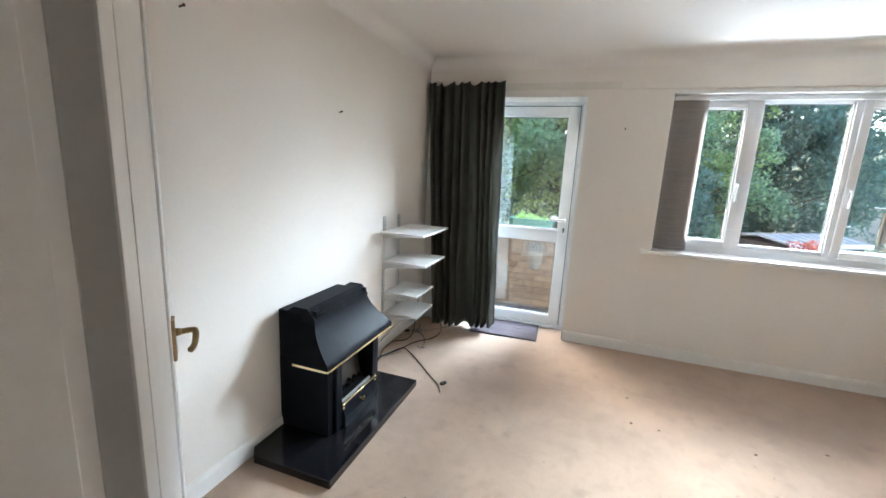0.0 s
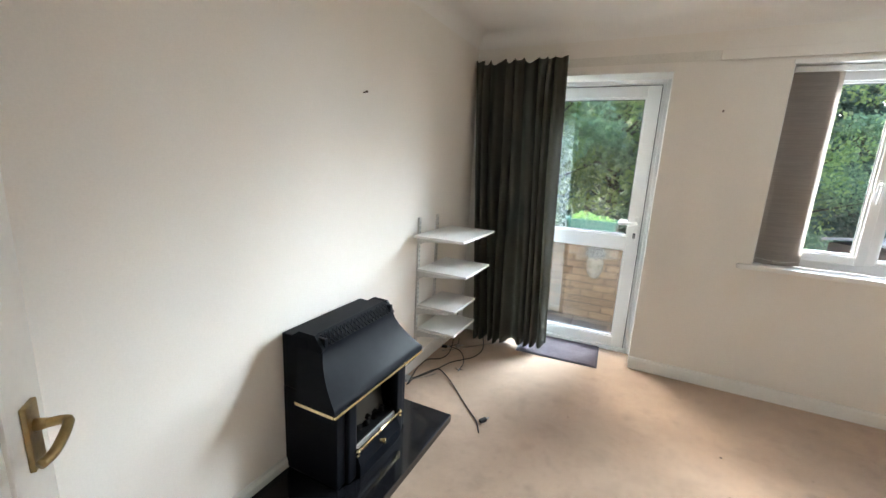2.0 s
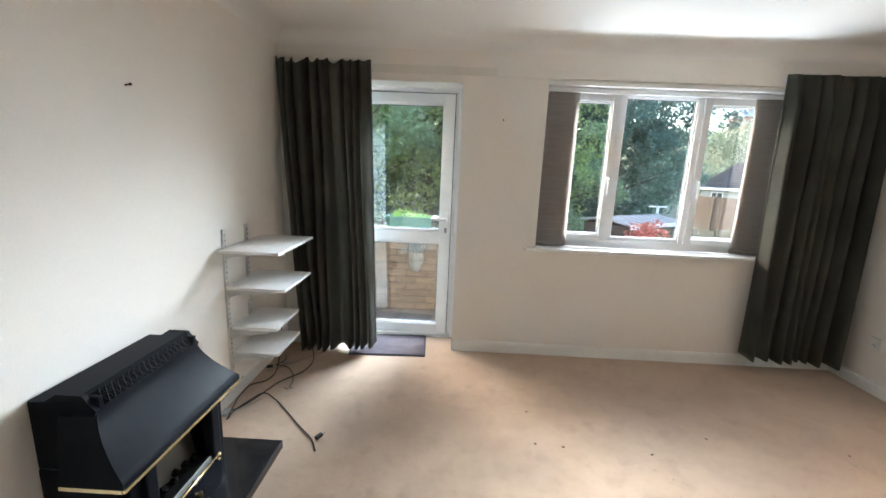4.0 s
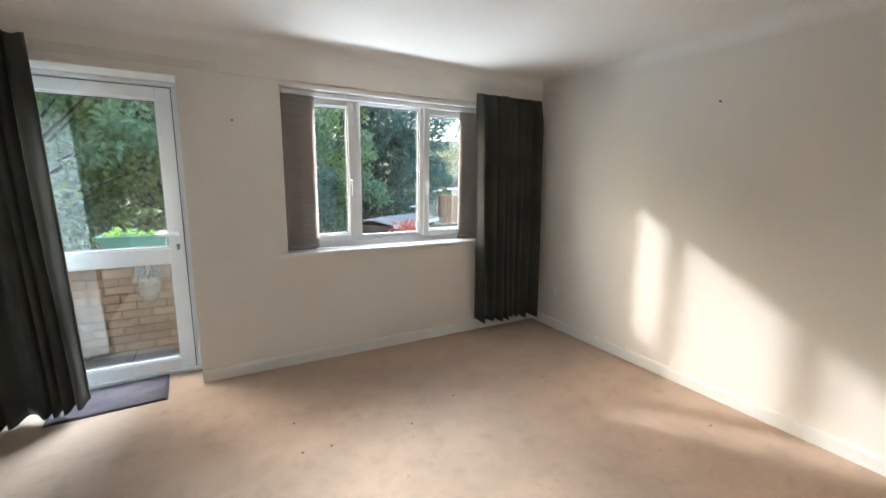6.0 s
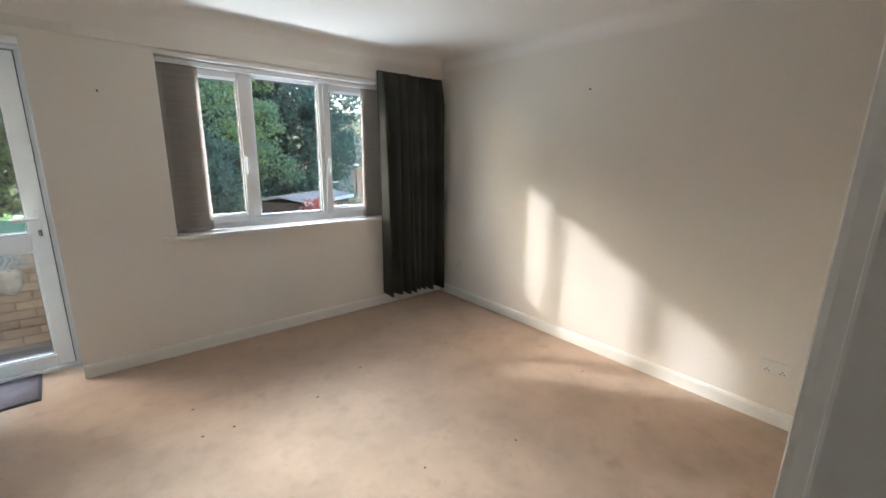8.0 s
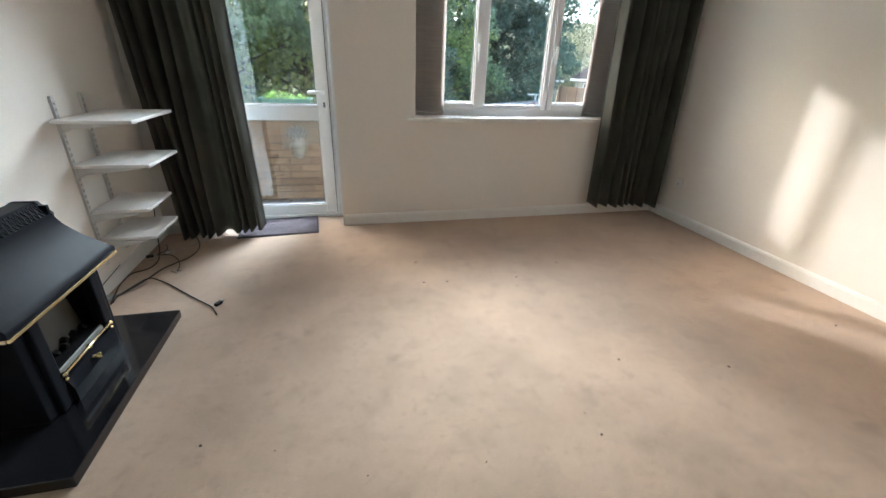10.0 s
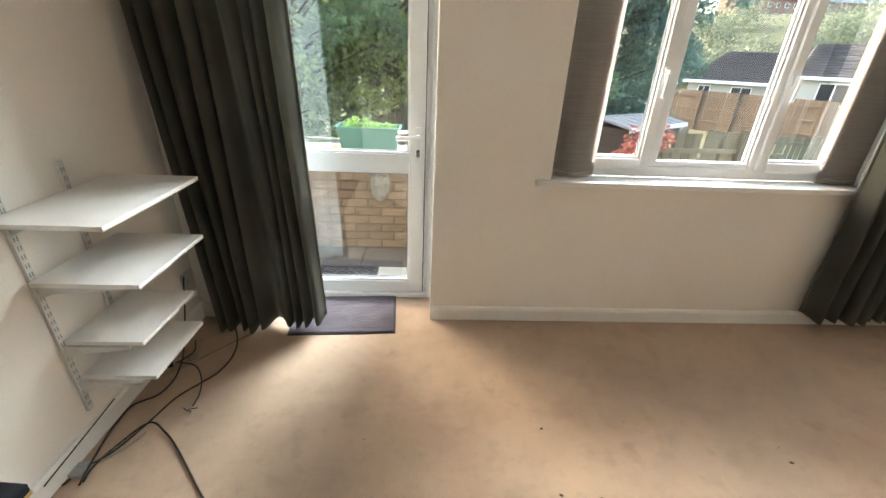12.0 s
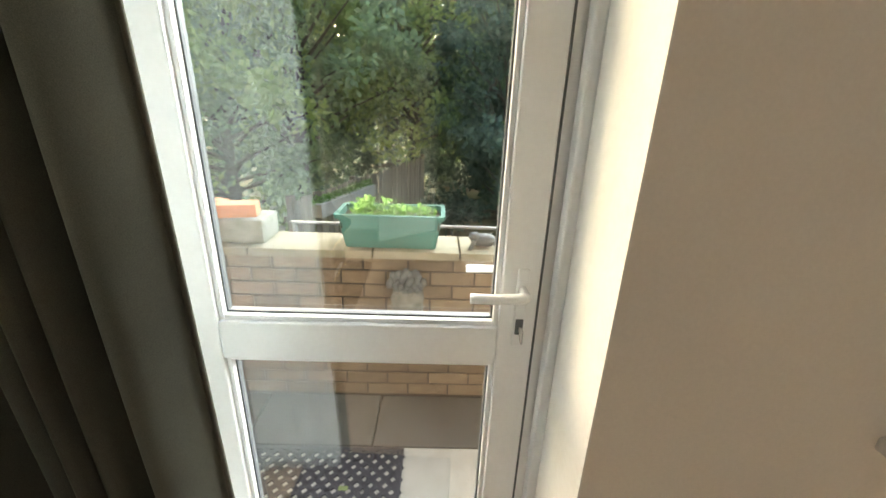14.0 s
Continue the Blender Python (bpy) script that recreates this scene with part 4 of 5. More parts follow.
def socket(at, axis, wide, label):
    x, y, z = at
    s = thing("wall_socket", at, label, "socket", "wall sockets")
    sg = 1 if axis > 0 else -1
    xs = sorted((x, x + sg * 0.010))
    part("plate", boxes((xs[0], xs[1], y - wide / 2, y + wide / 2, z - 0.043, z + 0.043), bevel=0.003), SOCKET, s)
    xs = sorted((x + sg * 0.0095, x + sg * 0.0125))
    for k in ((-0.5, 0.5) if wide > 0.1 else (0,)):
        part("switch", boxes((*xs, y + k * 0.07 - 0.009, y + k * 0.07 + 0.009, z + 0.008, z + 0.028), bevel=0.001), SOCKET, s)
        part("pin_holes", boxes((*sorted((x + sg * 0.0098, x + sg * 0.0108)), y + k * 0.07 - 0.012, y + k * 0.07 - 0.006, z - 0.022, z - 0.016), (*sorted((x + sg * 0.0098, x + sg * 0.0108)), y + k * 0.07 + 0.006, y + k * 0.07 + 0.012, z - 0.022, z - 0.016),
                                (*sorted((x + sg * 0.0098, x + sg * 0.0108)), y + k * 0.07 - 0.002, y + k * 0.07 + 0.002, z - 0.010, z - 0.002)), GASKETGAP, s)


socket((XR, 1.665, 0.335), -1, 0.146, "white double wall socket low on the wall")
socket((XR, 4.371, 0.36), -1, 0.086, "white single wall plate near the curtain")
socket((XL, 4.585, 0.29), 1, 0.086, "white wall plate behind the curtain")


def nail(a, b):
    n = finish("nail", rod(bmesh.new(), a, b, 0.0035, None, 8), NAIL)
    ball_bm = ball(bmesh.new(), b, 0.006, u=8, v=6)
    tagged(n, "small rusty picture nail stuck in plaster", "nail", "picture nails")
    part("head", ball_bm, NAIL, n)


nail((XL, 3.217, 1.753), (XL + 0.022, 3.217, 1.757))
nail((XL, 2.225, 1.974), (XL + 0.022, 2.225, 1.978))
nail((0.586, YF, 1.831), (0.586, YF - 0.02, 1.834))
nail((XR, 2.995, 1.969), (XR - 0.02, 2.995, 1.972))

crumbs = bmesh.new()
rng = random.Random(11)
spots = [(0.767, 3.54), (0.918, 3.526), (1.392, 3.507), (2.516, 3.591), (0.768, 3.84), (1.777, 3.669), (1.557, 2.622), (1.216, 2.242), (-0.25, 2.494), (2.057, 2.471), (2.988, 2.643)]
spots += [(rng.uniform(-0.3, 3.0), rng.uniform(1.6, 4.3)) for _ in range(26)]
for i, (x, y) in enumerate(spots):
    s = 1.0 if i < 11 else 0.45
    bmesh.ops.create_icosphere(crumbs, subdivisions=1, radius=0.006 * s, matrix=Matrix.Translation((x, y, 0.002)) @ Matrix.Rotation(rng.uniform(0, 3), 4, "Z") @ Matrix.Diagonal((rng.uniform(1, 2.2), 1, 0.5, 1)))
tagged(finish("crumbs", crumbs, CRUMB), "dark crumbs and leaf bits scattered on the carpet", "crumbs", "", "stuff")


# ---- outside: ground, patio, garden wall ----
G = -1.65


def ground_height(x, y):
    t = max(0.0, min(1.0, (math.hypot(x, y) - 45) / 110))
    return G + 16.5 * t * t * (3 - 2 * t) * (0.35 + 0.65 * max(0.0, min(1.0, (x + y) / 120))) + 0.4 * noise.noise((x * 0.05, y * 0.05, 0)) * min(1, max(0, (y - 20) / 30))


g = bmesh.new()
xs = [-3000, -900, -300, -150] + [-90 + 9 * i for i in range(31)] + [230, 320, 900, 3000]
ys = [-3000, -600, -150, -40, -8, 5.0] + [12 + 8 * i for i in range(26)] + [260, 400, 1000, 3000]
grid = [[g.verts.new((x, y, ground_height(x, y))) for x in xs] for y in ys]
for j in range(len(ys) - 1):
    for i in range(len(xs) - 1):
        g.faces.new((grid[j][i], grid[j][i + 1], grid[j + 1][i + 1], grid[j + 1][i]))
setting("ground", g, GRASS, "rough sloping garden grass and earth", True)

PZ = -0.15
setting("pavement", boxes((-2.2, 1.6, YF + T, 6.22, G, PZ - 0.045)), MORTAR, "raised concrete patio base", category="patio")


def patio_slabs():
    p = thing("paving", (0, 5.5, PZ - 0.045), "grey and pale concrete paving slabs outside the garden door", "paving", "", "structure")
    for i in range(6):
        x0 = -2.19 + i * 0.628 + 0.02
        part("slab", boxes((x0, x0 + 0.616, 5.616, 5.975, PZ - 0.047, PZ), bevel=0.005), SLABDARK, p)
        part("slab", boxes((x0, x0 + 0.616, 4.995, 5.606, PZ - 0.047, PZ + 0.001), bevel=0.005), SLABPALE, p)


patio_slabs()


def house_face():
    """The outer leaf of the house wall round the openings, so that the place is closed. Its unseen height and eaves are
    added to shade the patio.
    """
    # brick over the cream wall cuts the light bounced onto the patio
    setting("wall_outer_gable", boxes((XR, 6.0, YF + 0.2, YF + T, G, 5.2), (-6.0, XL, YF + 0.2, YF + T, G, 5.2), (XL, XR, YF + 0.2, YF + T, G, -0.12),
            (XL, DX0, YF + T, YF + T + 0.02, -0.12, 5.2), (DX1, WX0, YF + T, YF + T + 0.02, -0.12, 5.2), (WX1, XR, YF + T, YF + T + 0.02, -0.12, 5.2), (DX0, DX1, YF + T, YF + T + 0.02, DTOP, 5.2),
            (WX0, WX1, YF + T, YF + T + 0.02, WZ1, 5.2), (WX0, WX1, YF + T, YF + T + 0.02, -0.12, WZ0 - 0.03), (-6.0, 6.0, YF, YF + T, 2.53, 5.2)), BRICK, "buff brick outer house wall, raised out of view to shade the patio", category="wall")
    setting("trim_eaves", boxes((-6.2, 6.2, YF, YF + T + 0.42, 5.2, 5.34), bevel=0.01), GLOSS, "unseen white painted eaves added to shade the patio", category="eaves")


house_face()


def garden_wall():
    w = thing("garden_wall", (-0.3, 6.08, PZ), "buff brick garden wall with stone coping", "garden wall")
    y0, y1, top = 5.985, 6.175, 0.70
    part("core", boxes((-2.2, 1.6, y0 + 0.006, y1, G, top)), MORTAR, w)
    me = None
    course = (top - PZ) / 11
    for r in range(11):
        z = PZ + r * course
        for i in range(17):
            x = -2.2 + (i - (r % 2) * 0.5) * 0.228
            if x < -2.2 or x > 1.38:
                continue
            if me is None:
                q = boxes((-0.109, 0.109, 0, 0.03, 0.004, course - 0.006), bevel=0.003)
                b = part("brick", q, BRICK, w)
                me = b.data
            else:
                b = adopt(new("brick", me), w)
            b.matrix_basis = Matrix.Translation((x + 0.114, y0 + 0.002 * math.sin(i * 5.1 + r * 2.3), z))
    x = -2.2
    for i, wd in enumerate((0.61, 0.66, 0.61, 0.43, 0.61, 0.61, 0.27)):
        part("coping_stone", boxes((x + 0.004, x + wd - 0.004, 5.945, 6.215, top, top + 0.042), bevel=0.006), COPING, w)
        x += wd
    part("post_cap", boxes((-1.30, -0.86, 5.99, 6.20, top + 0.042, 0.868), bevel=0.02), CONCRETE, w, "mossy concrete block at the wall end")
    return top + 0.042


WT = garden_wall()


def loose_brick(x, y, z, turn):
    b = finish("loose_brick", boxes((-0.1075, 0.1075, -0.051, 0.051, 0, 0.065), bevel=0.005), REDBRICK)
    b.matrix_basis = pose(x, y, z, 0, 0, turn)
    tagged(b, "loose orange brick lying on the wall end", "brick", "loose bricks")


loose_brick(-1.02, 6.07, 0.868, 12)
loose_brick(-1.20, 6.12, 0.868, -8)
q = bmesh.new()
rod(q, (-0.87, 6.40, 0.74), (1.6, 6.40, 0.733), 0.010, None, 8)
hr = thing("hand_rail", (0.3, 6.40, G), "thin galvanised rail behind the garden wall", "rail")
part("rail", q, PALEMETAL, hr, "", True)
for x in (-0.85, 1.55):
    part("post", rod(bmesh.new(), (x, 6.40, G - 0.02), (x, 6.40, 0.745), 0.014), PALEMETAL, hr)


def leaves_into(verts, faces, centre, radius, count, size, rng, squash=1.0, hollow=0.45, droop=0.3):
    """Leaves scattered through a rough ball, most of them near its skin."""
    c = np.array(centre)
    d = rng.normal(size=(count, 3))
    d /= np.linalg.norm(d, axis=1)[:, None]
    r = radius * (hollow + (1 - hollow) * rng.random(count) ** 0.6)
    p = c + d * r[:, None] * np.array((1, 1, squash))
    a = rng.normal(size=(count, 3)) + d * 0.5
    a[:, 2] -= droop
    a /= np.linalg.norm(a, axis=1)[:, None]
    b = np.cross(a, rng.normal(size=(count, 3)))
    b /= np.linalg.norm(b, axis=1)[:, None]
    s = size * (0.6 + 0.8 * rng.random(count))[:, None]
    base = len(verts)
    quad = np.stack([p, p + a * s * 0.5 + b * s * 0.28, p + a * s, p + a * s * 0.5 - b * s * 0.28], axis=1).reshape(-1, 3)
    verts.extend(map(tuple, quad))
    faces.extend((base + 4 * i, base + 4 * i + 1, base + 4 * i + 2, base + 4 * i + 3) for i in range(count))


def leaf_mesh(name, verts, faces, mat, parent):
    me = bpy.data.meshes.new(name)
    me.from_pydata(verts, [], faces)
    me.materials.append(mat)
    return adopt(new(name, me), parent)


def planter():
    p = thing("planter", (-0.24, 6.08, WT), "teal plastic trough planter with green herbs on the garden wall", "planter")
    x0, x1, y0, y1, z0, z1 = -0.462, -0.010, 5.995, 6.160, WT, WT + 0.177
    q = bmesh.new()
    tp, i = 0.028, 0.008
    ring = lambda e, z: [q.verts.new(v) for v in ((x0 - e, y0 - e, z), (x1 + e, y0 - e, z), (x1 + e, y1 + e, z), (x0 - e, y1 + e, z))]
    rings = [ring(0, z0), ring(tp * 0.86, z1 - 0.022), ring(tp + 0.012, z1 - 0.022), ring(tp + 0.014, z1), ring(tp - 0.006, z1), ring(tp * 0.6, z1 - 0.06)]
    q.faces.new(rings[0])
    for a, b in zip(rings, rings[1:]):
        for k in range(4):
            q.faces.new((a[k], a[(k + 1) % 4], b[(k + 1) % 4], b[k]))
    bmesh.ops.bevel(q, geom=[e for e in q.edges if abs(e.verts[0].co.z - e.verts[1].co.z) > 0.01], offset=0.012, segments=3, affect="EDGES")
    part("trough", q, TEAL, p)
    part("soil", boxes((x0 - 0.014, x1 + 0.014, y0 - 0.014, y1 + 0.014, z1 - 0.075, z1 - 0.03)), SOIL, p)
    rng = np.random.default_rng(5)
    vs, fs = [], []
    for k in range(26):
        x = x0 + 0.05 + (x1 - x0 - 0.06) * rng.random()
        tall = 0.02 + 0.045 * math.exp(-((x + 0.33) / 0.1) ** 2)
        leaves_into(vs, fs, (x, y0 + 0.03 + 0.11 * rng.random(), z1 - 0.02 + tall * rng.random()), 0.032, 26, 0.024, rng, 0.9, 0.1, -0.3)
    leaf_mesh("herbs", vs, fs, HERB, p)["label"] = "bright green leafy herbs"
    part("stem", tube(bmesh.new(), [(-0.10, 6.06, z1 - 0.03), (-0.09, 6.05, z1 + 0.025), (-0.06, 6.05, z1 + 0.03), (-0.03, 6.05, z1 - 0.01)], 0.0025, 5), COPING, p)


planter()


def wall_mask():
    """A cast plaque on the wall, as a plain weathered shape."""
    q = bmesh.new()
    ball(q, (-0.15, 5.985, 0.45), 0.10, (0.86, 0.75, 1.55), 20, 16)
    for v in q.verts:
        n = noise.noise(v.co * 26) * 0.012 + noise.noise(v.co * 60) * 0.005
        v.co += (v.co - Vector((-0.15, 5.985, 0.45))).normalized() * n
    for k in range(26):
        a = k * 2.4
        r = 0.012 + 0.072 * math.sqrt(k / 26)
        ball(q, (-0.15 + r * math.cos(a) * 1.1, 5.93 - 0.01 * math.cos(a), 0.585 + r * math.sin(a) * 0.75), 0.019, (1, 1, 1.2), 7, 5)
    for v in q.verts:
        v.co.y = min(v.co.y, 5.99)
    plaque = finish("wall_plaque", q, CAST, True)
    plaque.data.materials.append(ORNAMENT)
    for face in plaque.data.polygons:
        face.material_index = 1 if face.center.z > 0.535 else 0
    tagged(plaque, "weathered cast-stone plaque, darker at the top, on the brick wall", "plaque")


wall_mask()


def toad():
    q = bmesh.new()
    ball(q, (0.235, 6.06, WT + 0.035), 0.05, (1.35, 0.9, 0.7), 16, 12)
    ball(q, (0.185, 6.045, WT + 0.058), 0.03, (1, 1, 0.8), 12, 8)
    for sx in (-0.05, 0.05):
        rod(q, (0.235 + sx, 6.02, WT + 0.04), (0.235 + sx * 1.5, 5.995, WT), 0.013, 0.009, 8)
    tagged(finish("garden_ornament", q, ORNAMENT, True), "small grey stone ornament on the wall coping", "ornament")


toad()


def rubber_mat():
    m = thing("rubber_mat", (-0.45, 5.40, PZ), "black rubber lattice mat on the paving", "doormat")
    x0, x1, y0, y1, z = -0.90, -0.135, 5.19, 5.595, PZ + 0.001
    part("border", boxes((x0, x1, y0, y0 + 0.02, z, z + 0.012), (x0, x1, y1 - 0.02, y1, z, z + 0.012), (x0, x0 + 0.02, y0 + 0.02, y1 - 0.02, z, z + 0.012), (x1 - 0.02, x1, y0 + 0.02, y1 - 0.02, z, z + 0.012), bevel=0.003), RUBBER, m)
    q = bmesh.new()
    w, h, step = x1 - x0, y1 - y0, 0.062
    k = -h
    while k < w:
        for s in (0, 1):
            a0, a1 = max(0, k), min(w, k + h)
            if a1 - a0 > 0.03:
                pa = (x0 + a0, (y0 + a0 - k) if s else (y1 - (a0 - k)), z + 0.005)
                pb = (x0 + a1, (y0 + a1 - k) if s else (y1 - (a1 - k)), z + 0.005)
                A, B = Vector(pa), Vector(pb)
                mm = Matrix.Translation((A + B) / 2) @ (B - A).to_track_quat("X", "Z").to_matrix().to_4x4()
                bmesh.ops.create_cube(q, size=1, matrix=mm @ Matrix.Diagonal(((B - A).length, 0.020, 0.010, 1)))
        k += step
    part("lattice", q, RUBBER, m)
    leaf = bmesh.new()
    box(leaf, -0.40, -0.36, 5.36, 5.38, z + 0.012, z + 0.016, bevel=0.001)
    tagged(finish("fallen_leaf", leaf, LEAFLIME), "small yellow fallen leaf on the mat", "leaf")


rubber_mat()


# ---- fences ----
def fence(a, b, top, width, mat, label, gap=0.006, rails=2, uneven=0.02, post_every=1.8, seed=1, zb=G):
    rng = random.Random(seed)
    A, B = Vector((*a, 0)), Vector((*b, 0))
    way = (B - A).normalized()
    f = thing("fence", (a[0], a[1], zb), label, "fence", "garden fences")
    rot = way.to_track_quat("X", "Z").to_matrix().to_4x4()
    n = int((B - A).length / (width + gap))
    me = None
    for i in range(n):
        p = A + way * (i + 0.5) * (width + gap)
        h = top + rng.uniform(-uneven, uneven)
        if me is None:
            ob = part("board", boxes((-width / 2, width / 2, -0.009, 0.009, 0, 1), bevel=0.002), mat, f)
            me = ob.data
        else:
            ob = adopt(new("board", me), f)
        ob.matrix_basis = Matrix.Translation((p.x, p.y, zb - 0.03)) @ rot @ Matrix.Rotation(radians(rng.uniform(-1, 1)), 4, "Y") @ Matrix.Diagonal((1, 1, h - zb + 0.03, 1))
    for k in range(rails):
        z = zb + (top - zb) * (0.25 + 0.6 * k / max(1, rails - 1))
        q = bmesh.new()
        L = (B - A).length
        box(q, 0, L, -0.06, -0.012, z - 0.04, z + 0.04, turn=Matrix.Translation((A.x, A.y, 0)) @ rot)
        part("rail", q, mat, f)
    d = 0.0
    while d <= (B - A).length + 0.01:
        p = A + way * d
        q = bmesh.new()
        box(q, -0.05, 0.05, -0.11, -0.01, zb - 0.03, top + 0.06, bevel=0.006, turn=Matrix.Translation((p.x, p.y, 0)) @ rot)
        part("post", q, mat, f)
        d += post_every
    return f


fence((-0.38, 15.0), (-2.15, 9.7), 0.0, 0.14, FENCEWOOD, "weathered grey-brown board fence running down the garden", gap=0.03, uneven=0.03, seed=2)
fence((2.4, 16.2), (8.9, 15.9), -0.35, 0.15, FENCEWOOD, "dark weathered board fence behind the shed", gap=0.02, seed=3)
fence((7.7, 9.6), (8.75, 14.8), -0.25, 0.12, GREENWOOD, "algae-green board fence at the garden edge", gap=0.012, uneven=0.025, seed=4)
fence((8.75, 14.8), (12.5, 14.2), -0.25, 0.12, GREENWOOD, "algae-green picket fence across the lower garden", gap=0.03, uneven=0.03, seed=5)
fence((4.02, 9.55), (6.4, 9.75), 0.46, 0.15, GREENWOOD, "pale weathered picket fence before the shed", gap=0.03, uneven=0.03, seed=7)
fence((14.2, 27.0), (19.6, 18.4), 0.36, 0.30, BROWNWOOD, "brown close-boarded panel fence before the bungalows", gap=0.004, rails=3, uneven=0.006, seed=6)


def fence_trough():
    t = thing("fence_trough", (-1.68, 11.10, -0.3), "brown trough of plants hung on the fence", "planter")
    m = Matrix.Translation((-1.68, 11.10, -0.36)) @ Matrix.Rotation(radians(71), 4, "Z")
    q = bmesh.new()
    box(q, -0.9, 0.9, 0.12 - 0.31, 0.12 - 0.05, 0, 0.22, bevel=0.01, turn=m)
    part("trough", q, SLABPALE, t)
    rng = np.random.default_rng(8)
    vs, fs = [], []
    for k in range(22):
        c = m @ Vector((-0.85 + 1.7 * k / 21, -0.06, 0.24))
        leaves_into(vs, fs, tuple(c), 0.10, 60, 0.05, rng, 0.8, 0.1)
    leaf_mesh("plants", vs, fs, HERB, t)


fence_trough()


# ---- shed and red bush ----
def shed():
    s = thing("shed", (4.4, 11.0, G), "dark wooden garden shed with ribbed grey felt roof", "shed")
    turn = Matrix.Translation((4.40, 11.04, 0)) @ Matrix.Rotation(radians(34.5), 4, "Z")
    L, W, eave, ridge = 0.98, 0.56, 0.40, 0.53

    def turned(bm):
        bmesh.ops.transform(bm, matrix=turn, verts=bm.verts)
        return bm
    part("wall", turned(boxes((-L, L, -W, W, G - 0.02, eave - 0.02))), DARKWOOD, s)
    bm = bmesh.new()
    for k in range(1, 17):
        z = G + 0.12 * k
        box(bm, -L - 0.012, L + 0.012, -W - 0.014, -W, z, z + 0.105)
        box(bm, -L - 0.014, -L, -W, W, z, z + 0.105)
    part("cladding", turned(bm), DARKWOOD, s)
    bm = bmesh.new()
    prism(bm, [(-W - 0.08, eave), (-W - 0.08, eave + 0.03), (0, ridge), (W + 0.08, eave + 0.03), (W + 0.08, eave), (0, ridge - 0.03)], "x", -L - 0.09, L + 0.09)
    part("roof", turned(bm), FELT, s, "grey felt roof")
    for k in range(9):
        x = -L - 0.06 + (2 * L + 0.12) * k / 8
        bm = bmesh.new()
        for d in (-1, 1):
            rod(bm, (x, d * (W + 0.08), eave + 0.035), (x, 0, ridge + 0.006), 0.012, None, 6)
        part("batten", turned(bm), SLOT, s)
    part("fascia", turned(boxes((-L - 0.11, L + 0.11, -W - 0.105, -W - 0.08, eave - 0.05, eave + 0.03))), SOCKET, s)


shed()


def bird_post():
    b = thing("bird_feeder", (6.0, 13.2, G), "pale bird feeder post with crossbar", "bird feeder")
    part("post", rod(bmesh.new(), (6.0, 13.2, G), (6.0, 13.2, 0.62), 0.035), SOCKET, b)
    part("crossbar", rod(bmesh.new(), (5.75, 13.2, 0.60), (6.25, 13.2, 0.60), 0.02), SOCKET, b)
    part("tray", boxes((5.86, 6.14, 13.1, 13.3, 0.05, 0.09), bevel=0.01), SOCKET, b)


bird_post()


def bush(name, at, r, mat, label, count, size, seed, high=1.0, lobes=14):
    rng = np.random.default_rng(seed)
    b = thing(name, at, label, "bush")
    q = bmesh.new()
    for k in range(5):
        a = k * 1.3
        rod(q, (at[0], at[1], at[2] - 0.02), (at[0] + 0.4 * r * math.cos(a), at[1] + 0.4 * r * math.sin(a), at[2] + high * 0.8), 0.03, 0.008, 6)
    part("stem", q, BARK, b)
    vs, fs = [], []
    for k in range(lobes):
        c = (at[0] + rng.normal() * r * 0.5, at[1] + rng.normal() * r * 0.45, at[2] + high * (0.25 + 0.7 * rng.random()))
        leaves_into(vs, fs, c, r * (0.28 + 0.2 * rng.random()), count // lobes, size, rng, 0.85, 0.25)
    leaf_mesh("leaves", vs, fs, mat, b)


bush("bush", (3.80, 9.15, G), 0.60, LEAFRED, "red-leaved bush in front of the shed", 3200, 0.075, 21, 2.3)
bush("bush", (3.05, 9.9, G), 0.4, LEAFRED, "small red-leaved bush beside the shed", 800, 0.09, 23, 1.7, 7)


# ---- trees ----
def tree(at, high, spread, mat, label, lobes, per, size, seed, base=0.15, lime=0, squash=0.8):
    rng = np.random.default_rng(seed)
    t = thing("tree", at, label, "tree", "garden trees")
    x, y, z = at
    q = bmesh.new()
    bends = [(x, y, z - 0.05), (x + 0.1 * rng.normal(), y + 0.1, z + high * 0.3), (x + 0.2 * rng.normal(), y, z + high * 0.6), (x + 0.2 * rng.normal(), y, z + high * 0.85)]
    for i in range(3):
        rod(q, bends[i], bends[i + 1], 0.16 - 0.045 * i, 0.115 - 0.045 * i, 9)
    part("trunk", q, BARK, t)
    vs, fs, ls, lf = [], [], [], []
    limbs = bmesh.new()
    for k in range(lobes):
        f = base + (1 - base) * ((k + 0.5) / lobes)
        a = k * 2.399 + rng.random()
        rad = spread * (0.35 + 0.65 * rng.random() ** 0.5) * (0.55 + 0.9 * math.sin(math.pi * min(1, f * 0.85 + 0.1)))* 0.8
        c = np.array((x + rad * math.cos(a), y + rad * math.sin(a), z + high * f))
        r = spread * (0.26 + 0.2 * rng.random())
        rod(limbs, (x, y, z + high * max(0.12, f * 0.7)), tuple(c), 0.05, 0.012, 5)
        target = (ls, lf) if k % 7 < lime else (vs, fs)
        for _ in range(5):
            o = rng.normal(size=3) * r * 0.45
            leaves_into(*target, tuple(c + o), r * (0.45 + 0.3 * rng.random()), per // 5, size, rng, squash, 0.3)
    part("limbs", limbs, BARK, t)
    leaf_mesh("crown", vs, fs, mat, t)
    # sun on some lobes is put into the paler yellow-green leaf colour
    if ls:
        leaf_mesh("sunlit_tint_crown", ls, lf, LEAFLIME, t)


